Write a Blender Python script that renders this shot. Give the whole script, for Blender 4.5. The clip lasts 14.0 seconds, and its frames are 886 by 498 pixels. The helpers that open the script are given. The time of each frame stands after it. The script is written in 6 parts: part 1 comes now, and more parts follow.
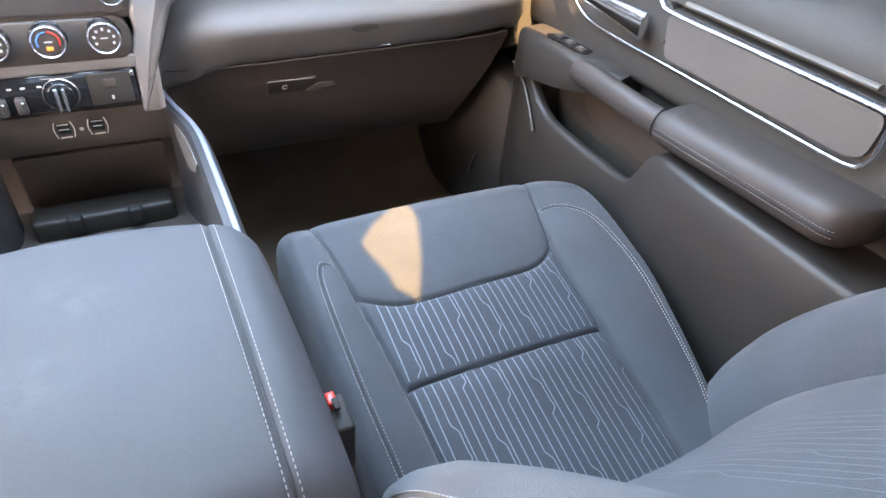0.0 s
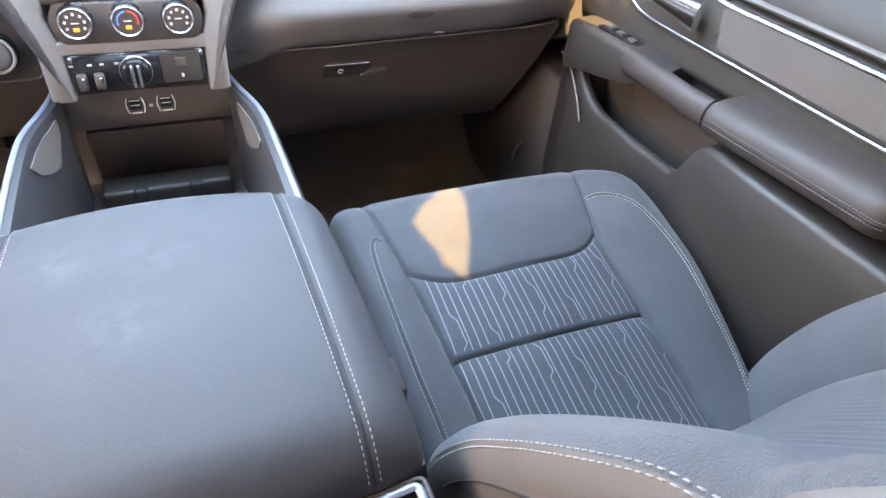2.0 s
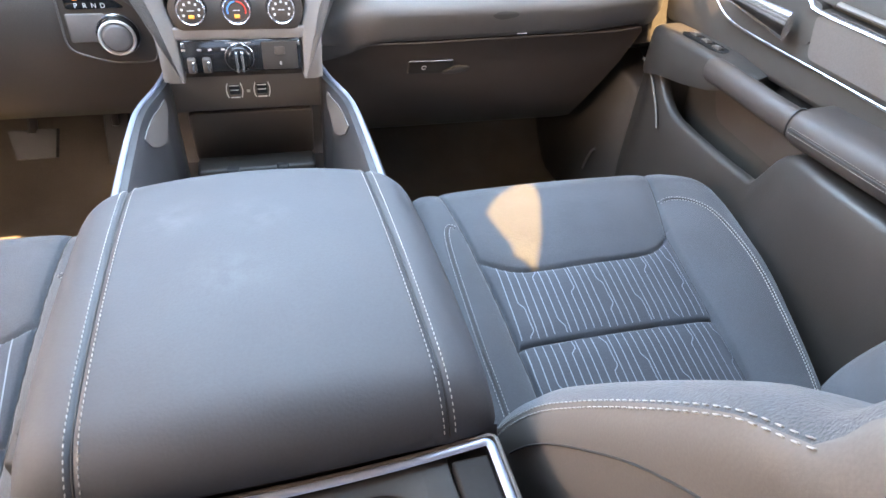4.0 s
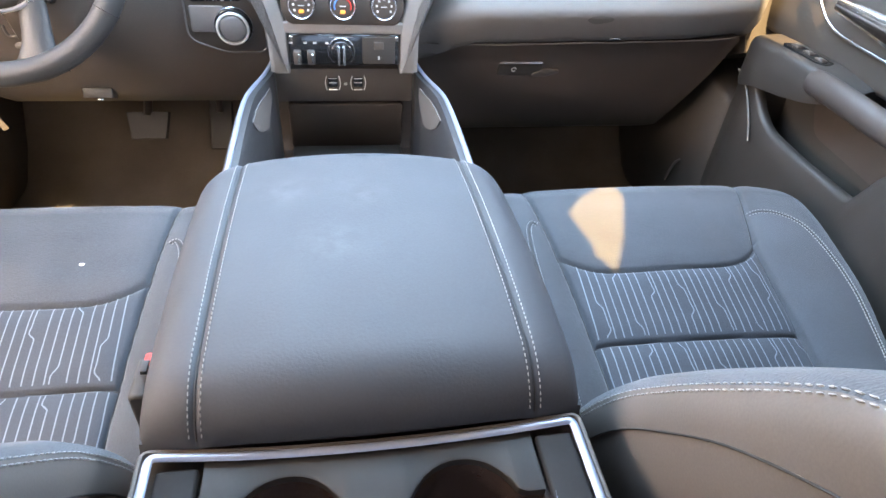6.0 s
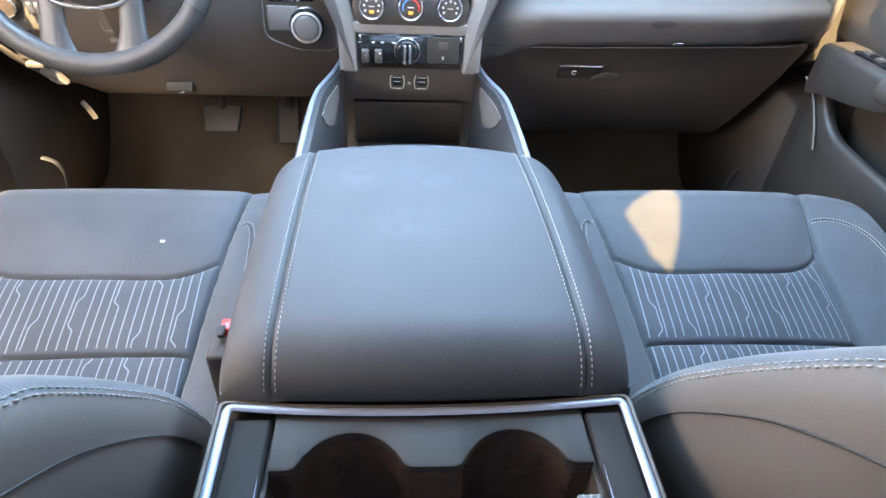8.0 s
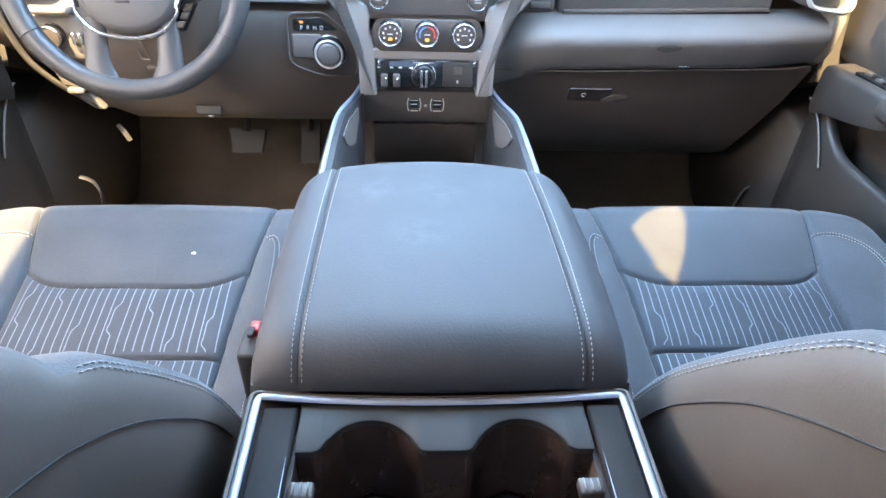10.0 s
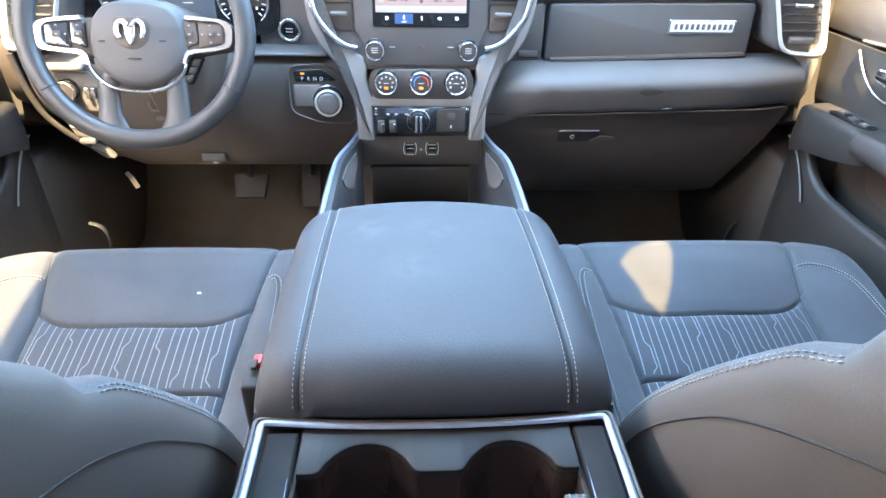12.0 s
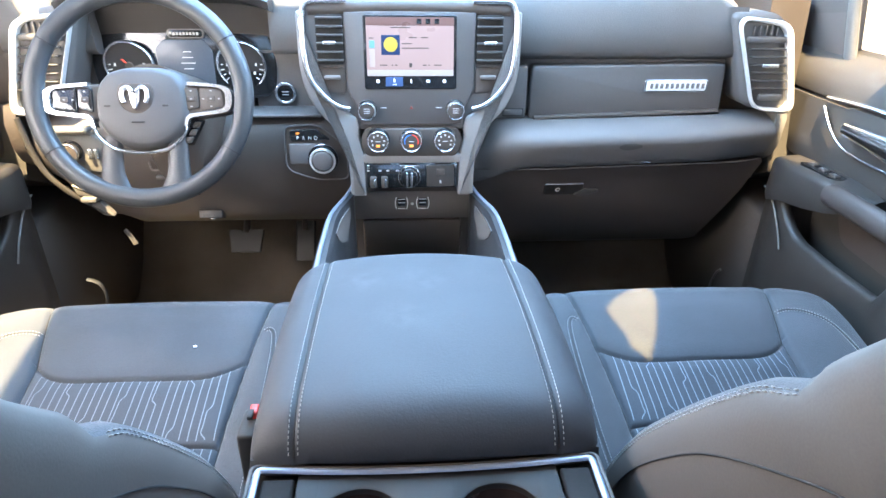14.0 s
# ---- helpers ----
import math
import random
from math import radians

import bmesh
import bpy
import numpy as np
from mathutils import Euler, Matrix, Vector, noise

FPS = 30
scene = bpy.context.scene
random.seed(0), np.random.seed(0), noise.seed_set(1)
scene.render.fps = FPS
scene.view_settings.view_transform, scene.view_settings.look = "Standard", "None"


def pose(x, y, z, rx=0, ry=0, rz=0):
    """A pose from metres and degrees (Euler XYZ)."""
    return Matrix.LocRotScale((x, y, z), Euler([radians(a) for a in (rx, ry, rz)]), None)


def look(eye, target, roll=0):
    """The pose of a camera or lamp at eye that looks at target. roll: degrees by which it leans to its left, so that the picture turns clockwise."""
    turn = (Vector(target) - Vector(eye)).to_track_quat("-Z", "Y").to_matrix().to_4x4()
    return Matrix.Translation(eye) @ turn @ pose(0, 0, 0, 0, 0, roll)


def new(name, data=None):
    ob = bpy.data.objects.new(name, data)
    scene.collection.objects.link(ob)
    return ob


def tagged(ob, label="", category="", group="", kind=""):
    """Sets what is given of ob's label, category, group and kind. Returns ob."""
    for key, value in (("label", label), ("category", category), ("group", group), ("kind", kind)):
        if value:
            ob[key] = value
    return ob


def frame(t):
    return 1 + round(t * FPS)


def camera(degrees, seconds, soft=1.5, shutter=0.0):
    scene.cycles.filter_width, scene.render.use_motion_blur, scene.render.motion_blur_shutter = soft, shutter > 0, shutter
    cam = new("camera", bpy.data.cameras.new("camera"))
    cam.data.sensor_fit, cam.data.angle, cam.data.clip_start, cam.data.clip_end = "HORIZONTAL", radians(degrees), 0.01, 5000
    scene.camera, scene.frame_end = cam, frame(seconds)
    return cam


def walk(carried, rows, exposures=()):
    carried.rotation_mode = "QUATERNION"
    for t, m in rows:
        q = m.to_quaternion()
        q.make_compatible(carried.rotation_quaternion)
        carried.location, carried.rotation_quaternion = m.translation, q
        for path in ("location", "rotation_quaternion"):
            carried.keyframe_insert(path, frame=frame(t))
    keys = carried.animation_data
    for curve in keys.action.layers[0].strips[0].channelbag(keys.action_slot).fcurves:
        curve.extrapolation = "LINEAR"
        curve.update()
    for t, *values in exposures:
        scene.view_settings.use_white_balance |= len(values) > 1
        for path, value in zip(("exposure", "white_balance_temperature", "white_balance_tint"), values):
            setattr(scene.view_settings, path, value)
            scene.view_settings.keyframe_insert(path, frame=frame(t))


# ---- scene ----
cam = camera(72.68, 14.0)
# seconds, eye, turn in degrees
ROWS = [
    (0.0, 0.0887, 0.0480, 0.9353, 51.32, -4.92, -26.61),
    (0.5, 0.0803, 0.0418, 0.9364, 51.00, -4.93, -25.72),
    (1.0, 0.0704, 0.0371, 0.9359, 50.78, -4.95, -24.94),
    (1.5, 0.0608, 0.0310, 0.9343, 50.73, -4.89, -23.92),
    (2.0, 0.0515, 0.0252, 0.9328, 50.62, -4.78, -22.87),
    (2.5, 0.0425, 0.0171, 0.9313, 50.62, -4.64, -21.48),
    (5.0, 0.0020, -0.0212, 0.9216, 51.23, -4.14, -12.22),
    (5.5, -0.0067, -0.0273, 0.9209, 51.24, -3.95, -10.41),
    (6.0, -0.0142, -0.0326, 0.9187, 51.28, -3.79, -8.77),
    (6.5, -0.0201, -0.0398, 0.9186, 51.35, -3.61, -7.24),
    (7.0, -0.0269, -0.0472, 0.9183, 51.44, -3.33, -5.74),
    (7.5, -0.0292, -0.0557, 0.9169, 51.58, -3.11, -4.52),
    (8.0, -0.0288, -0.0665, 0.9179, 51.69, -2.89, -3.61),
    (10.5, -0.0283, -0.1224, 0.9372, 54.73, -1.84, -2.24),
    (11.0, -0.0259, -0.1316, 0.9405, 55.73, -1.61, -2.36),
    (11.5, -0.0222, -0.1397, 0.9431, 56.73, -1.35, -2.55),
    (12.0, -0.0205, -0.1489, 0.9477, 57.84, -1.10, -2.74),
    (12.5, -0.0200, -0.1554, 0.9511, 59.02, -0.87, -3.02),
    (13.0, -0.0191, -0.1625, 0.9546, 60.22, -0.75, -3.36),
    (13.5, -0.0182, -0.1706, 0.9583, 61.61, -0.71, -3.59),
    (14.0, -0.0181, -0.1779, 0.9623, 62.81, -0.71, -3.71),
]
EXPOSURES = [(0.0, 1.90, 6650, 18), (2.7, 1.97, 6600, 17), (5.0, 1.99, 6550, 16), (8.0, 1.97, 5950, 11), (11.0, 1.95, 5650, 10), (14.0, 1.84, 5450, 8)]
walk(cam, [(t, pose(x, y, z, rx, ry, rz)) for t, x, y, z, rx, ry, rz in ROWS], EXPOSURES)

# ---- world, sun, exposure ----
SUN_DIR = Vector((-0.15, -0.42, 0.895)).normalized()      # towards the sun
world = bpy.data.worlds.new("sky")
scene.world = world
world.use_nodes = True
wn = world.node_tree
sky = wn.nodes.new("ShaderNodeTexSky")
sky.sky_type = 'NISHITA'
sky.sun_disc = False
sky.sun_elevation = math.asin(SUN_DIR.z)
sky.sun_rotation = math.atan2(SUN_DIR.x, SUN_DIR.y)
sky.ozone_density = 1.4
wn.links.new(sky.outputs[0], wn.nodes["Background"].inputs[0])
wn.nodes["Background"].inputs[1].default_value = 0.15
sun = new("sun", bpy.data.lights.new("sun", 'SUN'))
sun.data.energy, sun.data.angle, sun.data.color = 15.0, radians(0.7), (1.0, 0.70, 0.33)
sun.rotation_euler = SUN_DIR.to_track_quat('Z', 'Y').to_euler()


def window_lamp(name, eye, target, sx, sy, watts, color):
    lamp = new(name, bpy.data.lights.new(name, 'AREA'))
    lamp.data.shape, lamp.data.size, lamp.data.size_y = 'RECTANGLE', sx, sy
    lamp.data.energy, lamp.data.color = watts, color
    lamp.matrix_world = look(eye, target)
    return lamp


window_lamp("windshield_daylight", (0, 1.12, 1.22), (0, 0.55, 0.55), 1.25, 0.55, 10.2, (0.52, 0.76, 1.0))
window_lamp("rear_window_daylight", (0, -1.28, 1.13), (0, 0.9, 0.6), 1.2, 0.26, 0.05, (0.80, 0.90, 1.0))
# hangs under the added sheet over the upper glass
window_lamp("upper_windshield_daylight", (0, 0.79, 1.238), (0, 0.48, 0.5), 1.0, 0.32, 8.3, (0.52, 0.76, 1.0))
# the rear side pair hang inside closed walls, where windows would be
window_lamp("side_daylight", (0.92, -0.75, 1.0), (0, -0.1, 0.6), 0.8, 0.34, 0.35, (0.80, 0.95, 1.0))
window_lamp("side_daylight", (-0.92, 0.35, 0.935), (0, 0.55, 0.65), 0.9, 0.27, 4.9, (1.0, 0.80, 0.61))
window_lamp("side_daylight", (0.92, 0.35, 1.0), (-0.70, 1.15, 0.35), 0.9, 0.34, 0.55, (1.0, 0.93, 0.82)).data.spread = radians(75)
window_lamp("side_daylight", (-0.92, -0.75, 1.0), (0, -0.1, 0.6), 0.8, 0.34, 1.6, (1.0, 0.80, 0.64))


# ---- materials ----
def material(name, color, rough=0.5, metal=0.0, vary=0.15, grain=250.0, bump=0.1, blotch=9.0, sheen=0.0, coat=0.0, emit=None):
    m = bpy.data.materials.new(name)
    m.use_nodes = True
    nt = m.node_tree
    b = nt.nodes["Principled BSDF"]
    b.inputs["Metallic"].default_value = metal
    tc = nt.nodes.new("ShaderNodeTexCoord")
    fine = nt.nodes.new("ShaderNodeTexNoise")
    fine.inputs["Scale"].default_value, fine.inputs["Detail"].default_value = grain, 3
    wide = nt.nodes.new("ShaderNodeTexNoise")
    wide.inputs["Scale"].default_value, wide.inputs["Detail"].default_value = blotch, 4
    nt.links.new(tc.outputs["Object"], fine.inputs["Vector"])
    nt.links.new(tc.outputs["Object"], wide.inputs["Vector"])
    add = nt.nodes.new("ShaderNodeMath")
    add.operation = 'ADD'
    nt.links.new(fine.outputs["Fac"], add.inputs[0])
    nt.links.new(wide.outputs["Fac"], add.inputs[1])
    rng = nt.nodes.new("ShaderNodeMapRange")
    rng.inputs["From Min"].default_value, rng.inputs["From Max"].default_value = 0.6, 1.4
    nt.links.new(add.outputs[0], rng.inputs["Value"])
    ramp = nt.nodes.new("ShaderNodeMix")
    ramp.data_type = 'RGBA'
    ramp.inputs["A"].default_value = (*[c * (1 - vary) for c in color], 1)
    ramp.inputs["B"].default_value = (*[min(1, c * (1 + vary)) for c in color], 1)
    nt.links.new(rng.outputs[0], ramp.inputs["Factor"])
    nt.links.new(ramp.outputs["Result"], b.inputs["Base Color"])
    rr = nt.nodes.new("ShaderNodeMapRange")
    rr.inputs["To Min"].default_value, rr.inputs["To Max"].default_value = max(0.02, rough - 0.08), min(1, rough + 0.08)
    nt.links.new(wide.outputs["Fac"], rr.inputs["Value"])
    nt.links.new(rr.outputs[0], b.inputs["Roughness"])
    if bump:
        bp = nt.nodes.new("ShaderNodeBump")
        bp.inputs["Strength"].default_value, bp.inputs["Distance"].default_value = bump, 0.001
        nt.links.new(fine.outputs["Fac"], bp.inputs["Height"])
        nt.links.new(bp.outputs[0], b.inputs["Normal"])
    if sheen:
        b.inputs["Sheen Weight"].default_value, b.inputs["Sheen Roughness"].default_value = sheen, 0.5
    if coat:
        b.inputs["Coat Weight"].default_value, b.inputs["Coat Roughness"].default_value = coat, 0.08
    if emit:
        b.inputs["Emission Color"].default_value = (*emit[:3], 1)
        b.inputs["Emission Strength"].default_value = emit[3]
    return m


LEATHER = material("black_leather", (0.032, 0.034, 0.037), 0.42, grain=420, bump=0.22, vary=0.12)
LIDSKIN = material("smudged_black_leather", (0.0210, 0.0226, 0.0276), 0.66, grain=420, bump=0.20, vary=0.16, blotch=16)
ARMPAD = material("dark_brown_leather", (0.037, 0.029, 0.025), 0.56, grain=420, bump=0.22, vary=0.12)
FABRIC = material("charcoal_fabric", (0.035, 0.038, 0.044), 0.85, grain=650, bump=0.75, vary=0.42, sheen=0.12)
INSERT = material("patterned_fabric", (0.030, 0.0335, 0.041), 0.85, grain=650, bump=0.35, vary=0.36, sheen=0.08)
STRIPE = material("pale_woven_stripe", (0.136, 0.148, 0.168), 0.65, grain=900, bump=0.3)
VINYL = material("grey_vinyl", (0.080, 0.071, 0.065), 0.60, grain=520, bump=0.09, vary=0.12)
THREAD = material("pale_thread", (0.26, 0.256, 0.25), 0.7, grain=900, bump=0.3)
BROWNTHREAD = material("taupe_thread", (0.15, 0.135, 0.12), 0.7, grain=900, bump=0.3)
SOFT = material("soft_dash_plastic", (0.097, 0.091, 0.088), 0.64, grain=500, bump=0.35, vary=0.12)
# raised and browned base colour stands in for lens haze and warm bounce
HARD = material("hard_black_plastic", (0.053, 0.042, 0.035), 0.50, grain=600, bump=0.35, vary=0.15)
DOORMAT = material("door_trim_plastic", (0.036, 0.031, 0.026), 0.62, grain=520, bump=0.3, vary=0.12)
DOORCLOTH = material("door_trim_vinyl", (0.080, 0.067, 0.058), 0.65, grain=450, bump=0.3)
SILVER = material("satin_grey_trim", (0.150, 0.140, 0.136), 0.42, 0.25, vary=0.06, bump=0.03)
BEZEL = material("satin_silver_paint", (0.215, 0.205, 0.200), 0.40, 0.20, vary=0.06, bump=0.03)
STACKGREY = material("matte_grey_plastic", (0.068, 0.061, 0.058), 0.50, grain=600, bump=0.3, vary=0.12)
CHROME = material("bright_chrome", (0.80, 0.80, 0.81), 0.18, 1.0, vary=0.04, bump=0.0)
SATIN = material("bright_satin_metal", (0.68, 0.69, 0.72), 0.25, 0.95, vary=0.04, bump=0.0)
PIANO = material("gloss_black", (0.012, 0.012, 0.013), 0.14, coat=0.6, vary=0.1, bump=0.0)
WELL = material("cup_well_plastic", (0.034, 0.023, 0.020), 0.17, bump=0.0)
PRINT = material("dim_print", (0.42, 0.42, 0.42), 0.6, bump=0.0)
BIN = material("bin_plastic", (0.060, 0.050, 0.044), 0.5, grain=600, bump=0.3)
# blue sky reflection is put into this metal's base colour
FRAME = material("bluish_satin_metal", (0.27, 0.30, 0.38), 0.34, 0.55, vary=0.06, bump=0.0)
VENTRIM = material("bright_silver_paint", (0.72, 0.71, 0.70), 0.34, 0.45, vary=0.04, bump=0.0)
# door plastic darkened to carry shade on the lower door, pod and hood
DARKSHADE = material("dark_and_shaded_plastic", (0.025, 0.021, 0.018), 0.5, grain=520, bump=0.3, vary=0.12)
SLAT = material("vent_slat_plastic", (0.040, 0.036, 0.034), 0.45, grain=600, bump=0.1)
KNEE = material("grey_brown_lower_dash", (0.072, 0.060, 0.053), 0.52, grain=600, bump=0.35, vary=0.15)
GLOVE = material("brown_grey_hard_plastic", (0.058, 0.044, 0.037), 0.52, grain=600, bump=0.35, vary=0.15)
HUB = material("airbag_cover_plastic", (0.050, 0.050, 0.053), 0.55, grain=500, bump=0.3, vary=0.10)
KICK = material("dark_kick_plastic", (0.032, 0.027, 0.023), 0.6, grain=500, bump=0.3)
GLOSSY = material("dark_brown_gloss", (0.012, 0.010, 0.009), 0.60, bump=0.0)
BARS = material("dark_bar_gloss", (0.014, 0.012, 0.011), 0.6, bump=0.0)
BARS.node_tree.nodes["Principled BSDF"].inputs["Specular IOR Level"].default_value = 0.10
DARK = material("dark_gap", (0.014, 0.013, 0.013), 0.7, bump=0.0)
# lifted base colour stands in for haze over the dark footwells
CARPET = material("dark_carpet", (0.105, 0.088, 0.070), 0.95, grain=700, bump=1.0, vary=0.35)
HEAD = material("headliner_cloth", (0.24, 0.225, 0.205), 0.95, grain=700, bump=0.4, vary=0.05)
PILLAR = material("pillar_plastic", (0.125, 0.115, 0.102), 0.55, grain=500, bump=0.2)
DIMRED = material("dim_red_print", (0.16, 0.030, 0.026), 0.5, bump=0.0)
RED = material("red_plastic", (0.55, 0.03, 0.02), 0.35, bump=0.0)
WHITE = material("white_print", (0.75, 0.75, 0.75), 0.6, bump=0.0)
AMBER = material("amber_light", (0.5, 0.16, 0.02), 0.5, bump=0.0, emit=(1.0, 0.30, 0.03, 0.35))
REDLIT = material("red_light", (0.6, 0.05, 0.02), 0.5, bump=0.0, emit=(1.0, 0.08, 0.04, 0.2))
BLUE = material("blue_print", (0.05, 0.20, 0.55), 0.5, bump=0.0)
RUBBER = material("rubber", (0.035, 0.032, 0.03), 0.7, grain=300, bump=0.2)
GROUND = material("pale_concrete", (0.36, 0.34, 0.31), 0.9, grain=12, bump=0.2, blotch=0.8)


# greasy smudges on the console lid
SMUDGES = [((-0.075, 0.495, 0.575), 0.055), ((0.005, 0.485, 0.577), 0.045), ((-0.03, 0.40, 0.578), 0.05)]
nt = LIDSKIN.node_tree
bs = nt.nodes["Principled BSDF"]
tc = nt.nodes.new("ShaderNodeTexCoord")
spots = nt.nodes.new("ShaderNodeTexNoise")
spots.inputs["Scale"].default_value, spots.inputs["Detail"].default_value, spots.inputs["Roughness"].default_value = 38.0, 5, 0.6
nt.links.new(tc.outputs["Object"], spots.inputs["Vector"])
total = spots.outputs["Fac"]
near = None
for spot, reach_ in SMUDGES:
    far = nt.nodes.new("ShaderNodeVectorMath")
    far.operation = 'DISTANCE'
    far.inputs[1].default_value = spot
    nt.links.new(tc.outputs["Object"], far.inputs[0])
    fall = nt.nodes.new("ShaderNodeMapRange")
    fall.interpolation_type = 'SMOOTHSTEP'
    fall.inputs["From Min"].default_value, fall.inputs["From Max"].default_value = reach_, 0.0
    nt.links.new(far.outputs["Value"], fall.inputs["Value"])
    if near is None:
        near = fall.outputs[0]
    else:
        big = nt.nodes.new("ShaderNodeMath")
        big.operation = 'MAXIMUM'
        nt.links.new(near, big.inputs[0])
        nt.links.new(fall.outputs[0], big.inputs[1])
        near = big.outputs[0]
lim = nt.nodes.new("ShaderNodeMapRange")
lim.inputs["From Min"].default_value, lim.inputs["From Max"].default_value = 0.42, 0.75
nt.links.new(total, lim.inputs["Value"])
both = nt.nodes.new("ShaderNodeMath")
both.operation = 'MULTIPLY'
nt.links.new(near, both.inputs[0])
nt.links.new(lim.outputs[0], both.inputs[1])
mixs = nt.nodes.new("ShaderNodeMix")
mixs.data_type = 'RGBA'
mixs.inputs["B"].default_value = (0.040, 0.043, 0.048, 1)
bs.inputs["Specular IOR Level"].default_value = 0.52
nt.links.new(both.outputs[0], mixs.inputs["Factor"])
nt.links.new(bs.inputs["Base Color"].links[0].from_socket, mixs.inputs["A"])
nt.links.new(mixs.outputs["Result"], bs.inputs["Base Color"])


# ---- mesh helpers ----
def part(name, bm, mat, parent=None, label="", smooth=True, sharp=50):
    bmesh.ops.recalc_face_normals(bm, faces=bm.faces)
    me = bpy.data.meshes.new(name)
    if smooth:
        for f in bm.faces:
            f.smooth = True
        lim = radians(sharp)
        for e in bm.edges:
            if len(e.link_faces) == 2 and e.calc_face_angle(0) > lim:
                e.smooth = False
    bm.to_mesh(me)
    bm.free()
    me.materials.append(mat)
    ob = new(name, me)
    if parent:
        ob.parent = parent
    if label:
        ob["label"] = label
    if name in ("stitching", "woven_pattern", "gauge_ticks") or name.endswith(("_print", "_text", "_icons", "_letters", "_buttons")):
        ob["kind"] = "stuff"
    return ob


def thing(name, label, category, group="", kind=""):
    return tagged(new(name), label, category, group, kind)


def rbox(bm, c, s, r=0.004, seg=3, rot=None):
    """A box of full size s with rounded edges, round c."""
    g = bmesh.ops.create_cube(bm, size=1.0)
    vs = g["verts"]
    bmesh.ops.scale(bm, vec=s, verts=vs)
    es = list({e for v in vs for e in v.link_edges})
    if r > 0:
        out = bmesh.ops.bevel(bm, geom=es, offset=min(r, min(s) * 0.49), segments=seg, profile=0.5, affect='EDGES')
        vs = list({v for f in out["faces"] for v in f.verts} | {v for v in vs if v.is_valid})
    m = Matrix.Translation(c) @ (rot.to_4x4() if rot else Matrix())
    bmesh.ops.transform(bm, matrix=m, verts=vs)
    return bm


def loft(bm, sections, closed=True, caps=True):
    """Skin a list of equally long point rows."""
    rows = [[bm.verts.new(p) for p in s] for s in sections]
    n = len(rows[0])
    for a, b in zip(rows, rows[1:]):
        for i in range(n if closed else n - 1):
            j = (i + 1) % n
            try:
                bm.faces.new((a[i], a[j], b[j], b[i]))
            except ValueError:
                pass
    if caps and closed:
        bm.faces.new(rows[0][::-1])
        bm.faces.new(rows[-1])
    return bm


def spline(pts, n):
    """n points evenly along a smooth curve through pts."""
    P = [Vector(p) for p in pts]
    out = []
    for i in range(len(P) - 1):
        p0, p1, p2, p3 = P[max(i - 1, 0)], P[i], P[i + 1], P[min(i + 2, len(P) - 1)]
        for k in range(16):
            t = k / 16
            out.append(0.5 * ((2 * p1) + (p2 - p0) * t + (2 * p0 - 5 * p1 + 4 * p2 - p3) * t * t + (3 * p1 - p0 - 3 * p2 + p3) * t ** 3))
    out.append(P[-1])
    return even(out, n)


def even(P, n):
    L = [0.0]
    for a, b in zip(P, P[1:]):
        L.append(L[-1] + (b - a).length)
    res, j = [], 0
    for k in range(n):
        d = L[-1] * k / (n - 1)
        while j < len(L) - 2 and L[j + 1] < d:
            j += 1
        t = (d - L[j]) / max(L[j + 1] - L[j], 1e-9)
        res.append(P[j].lerp(P[j + 1], min(max(t, 0), 1)))
    return res


def tube(bm, path, rx, ry=None, seg=10, up=Vector((0, 0, 1)), closed=False, caps=True):
    """Sweep an ellipse along a path."""
    ry = ry or rx
    n = len(path)
    secs = []
    for i, p in enumerate(path):
        a = path[(i - 1) % n] if (closed or i > 0) else path[i]
        b = path[(i + 1) % n] if (closed or i < n - 1) else path[i]
        t = (b - a).normalized()
        s = t.cross(up)
        s = s.normalized() if s.length > 1e-5 else t.orthogonal().normalized()
        w = s.cross(t)
        secs.append([p + s * rx * math.cos(2 * math.pi * k / seg) + w * ry * math.sin(2 * math.pi * k / seg) for k in range(seg)])
    if closed:
        secs.append(secs[0])
        rows = [[bm.verts.new(p) for p in s] for s in secs[:-1]]
        rows.append(rows[0])
        for a, b in zip(rows, rows[1:]):
            for i in range(seg):
                bm.faces.new((a[i], a[(i + 1) % seg], b[(i + 1) % seg], b[i]))
    else:
        loft(bm, secs, True, caps)
    return bm


def disc(bm, c, axis, r, depth, seg=32, bevel=0.0, r2=None):
    """A short cylinder from c along axis, its far rim rounded."""
    axis = Vector(axis).normalized()
    u = axis.orthogonal().normalized()
    v = axis.cross(u)
    r2 = r if r2 is None else r2
    prof = [(0.0, r)]
    if bevel:
        for k in range(4):
            a = math.pi / 2 * k / 3
            prof.append((depth - bevel + bevel * math.sin(a), r2 - bevel + bevel * math.cos(a)))
    else:
        prof.append((depth, r2))
    secs = [[Vector(c) + axis * d + (u * math.cos(2 * math.pi * k / seg) + v * math.sin(2 * math.pi * k / seg)) * q for k in range(seg)] for d, q in prof]
    loft(bm, secs)
    return bm


def ring(bm, c, axis, r, w, depth, seg=40):
    """A flat collar with rounded section: mean radius r."""
    axis = Vector(axis).normalized()
    u = axis.orthogonal().normalized()
    v = axis.cross(u)
    path = [Vector(c) + (u * math.cos(2 * math.pi * k / seg) + v * math.sin(2 * math.pi * k / seg)) * r for k in range(seg)]
    return tube(bm, path, w, depth, 8, axis, closed=True)


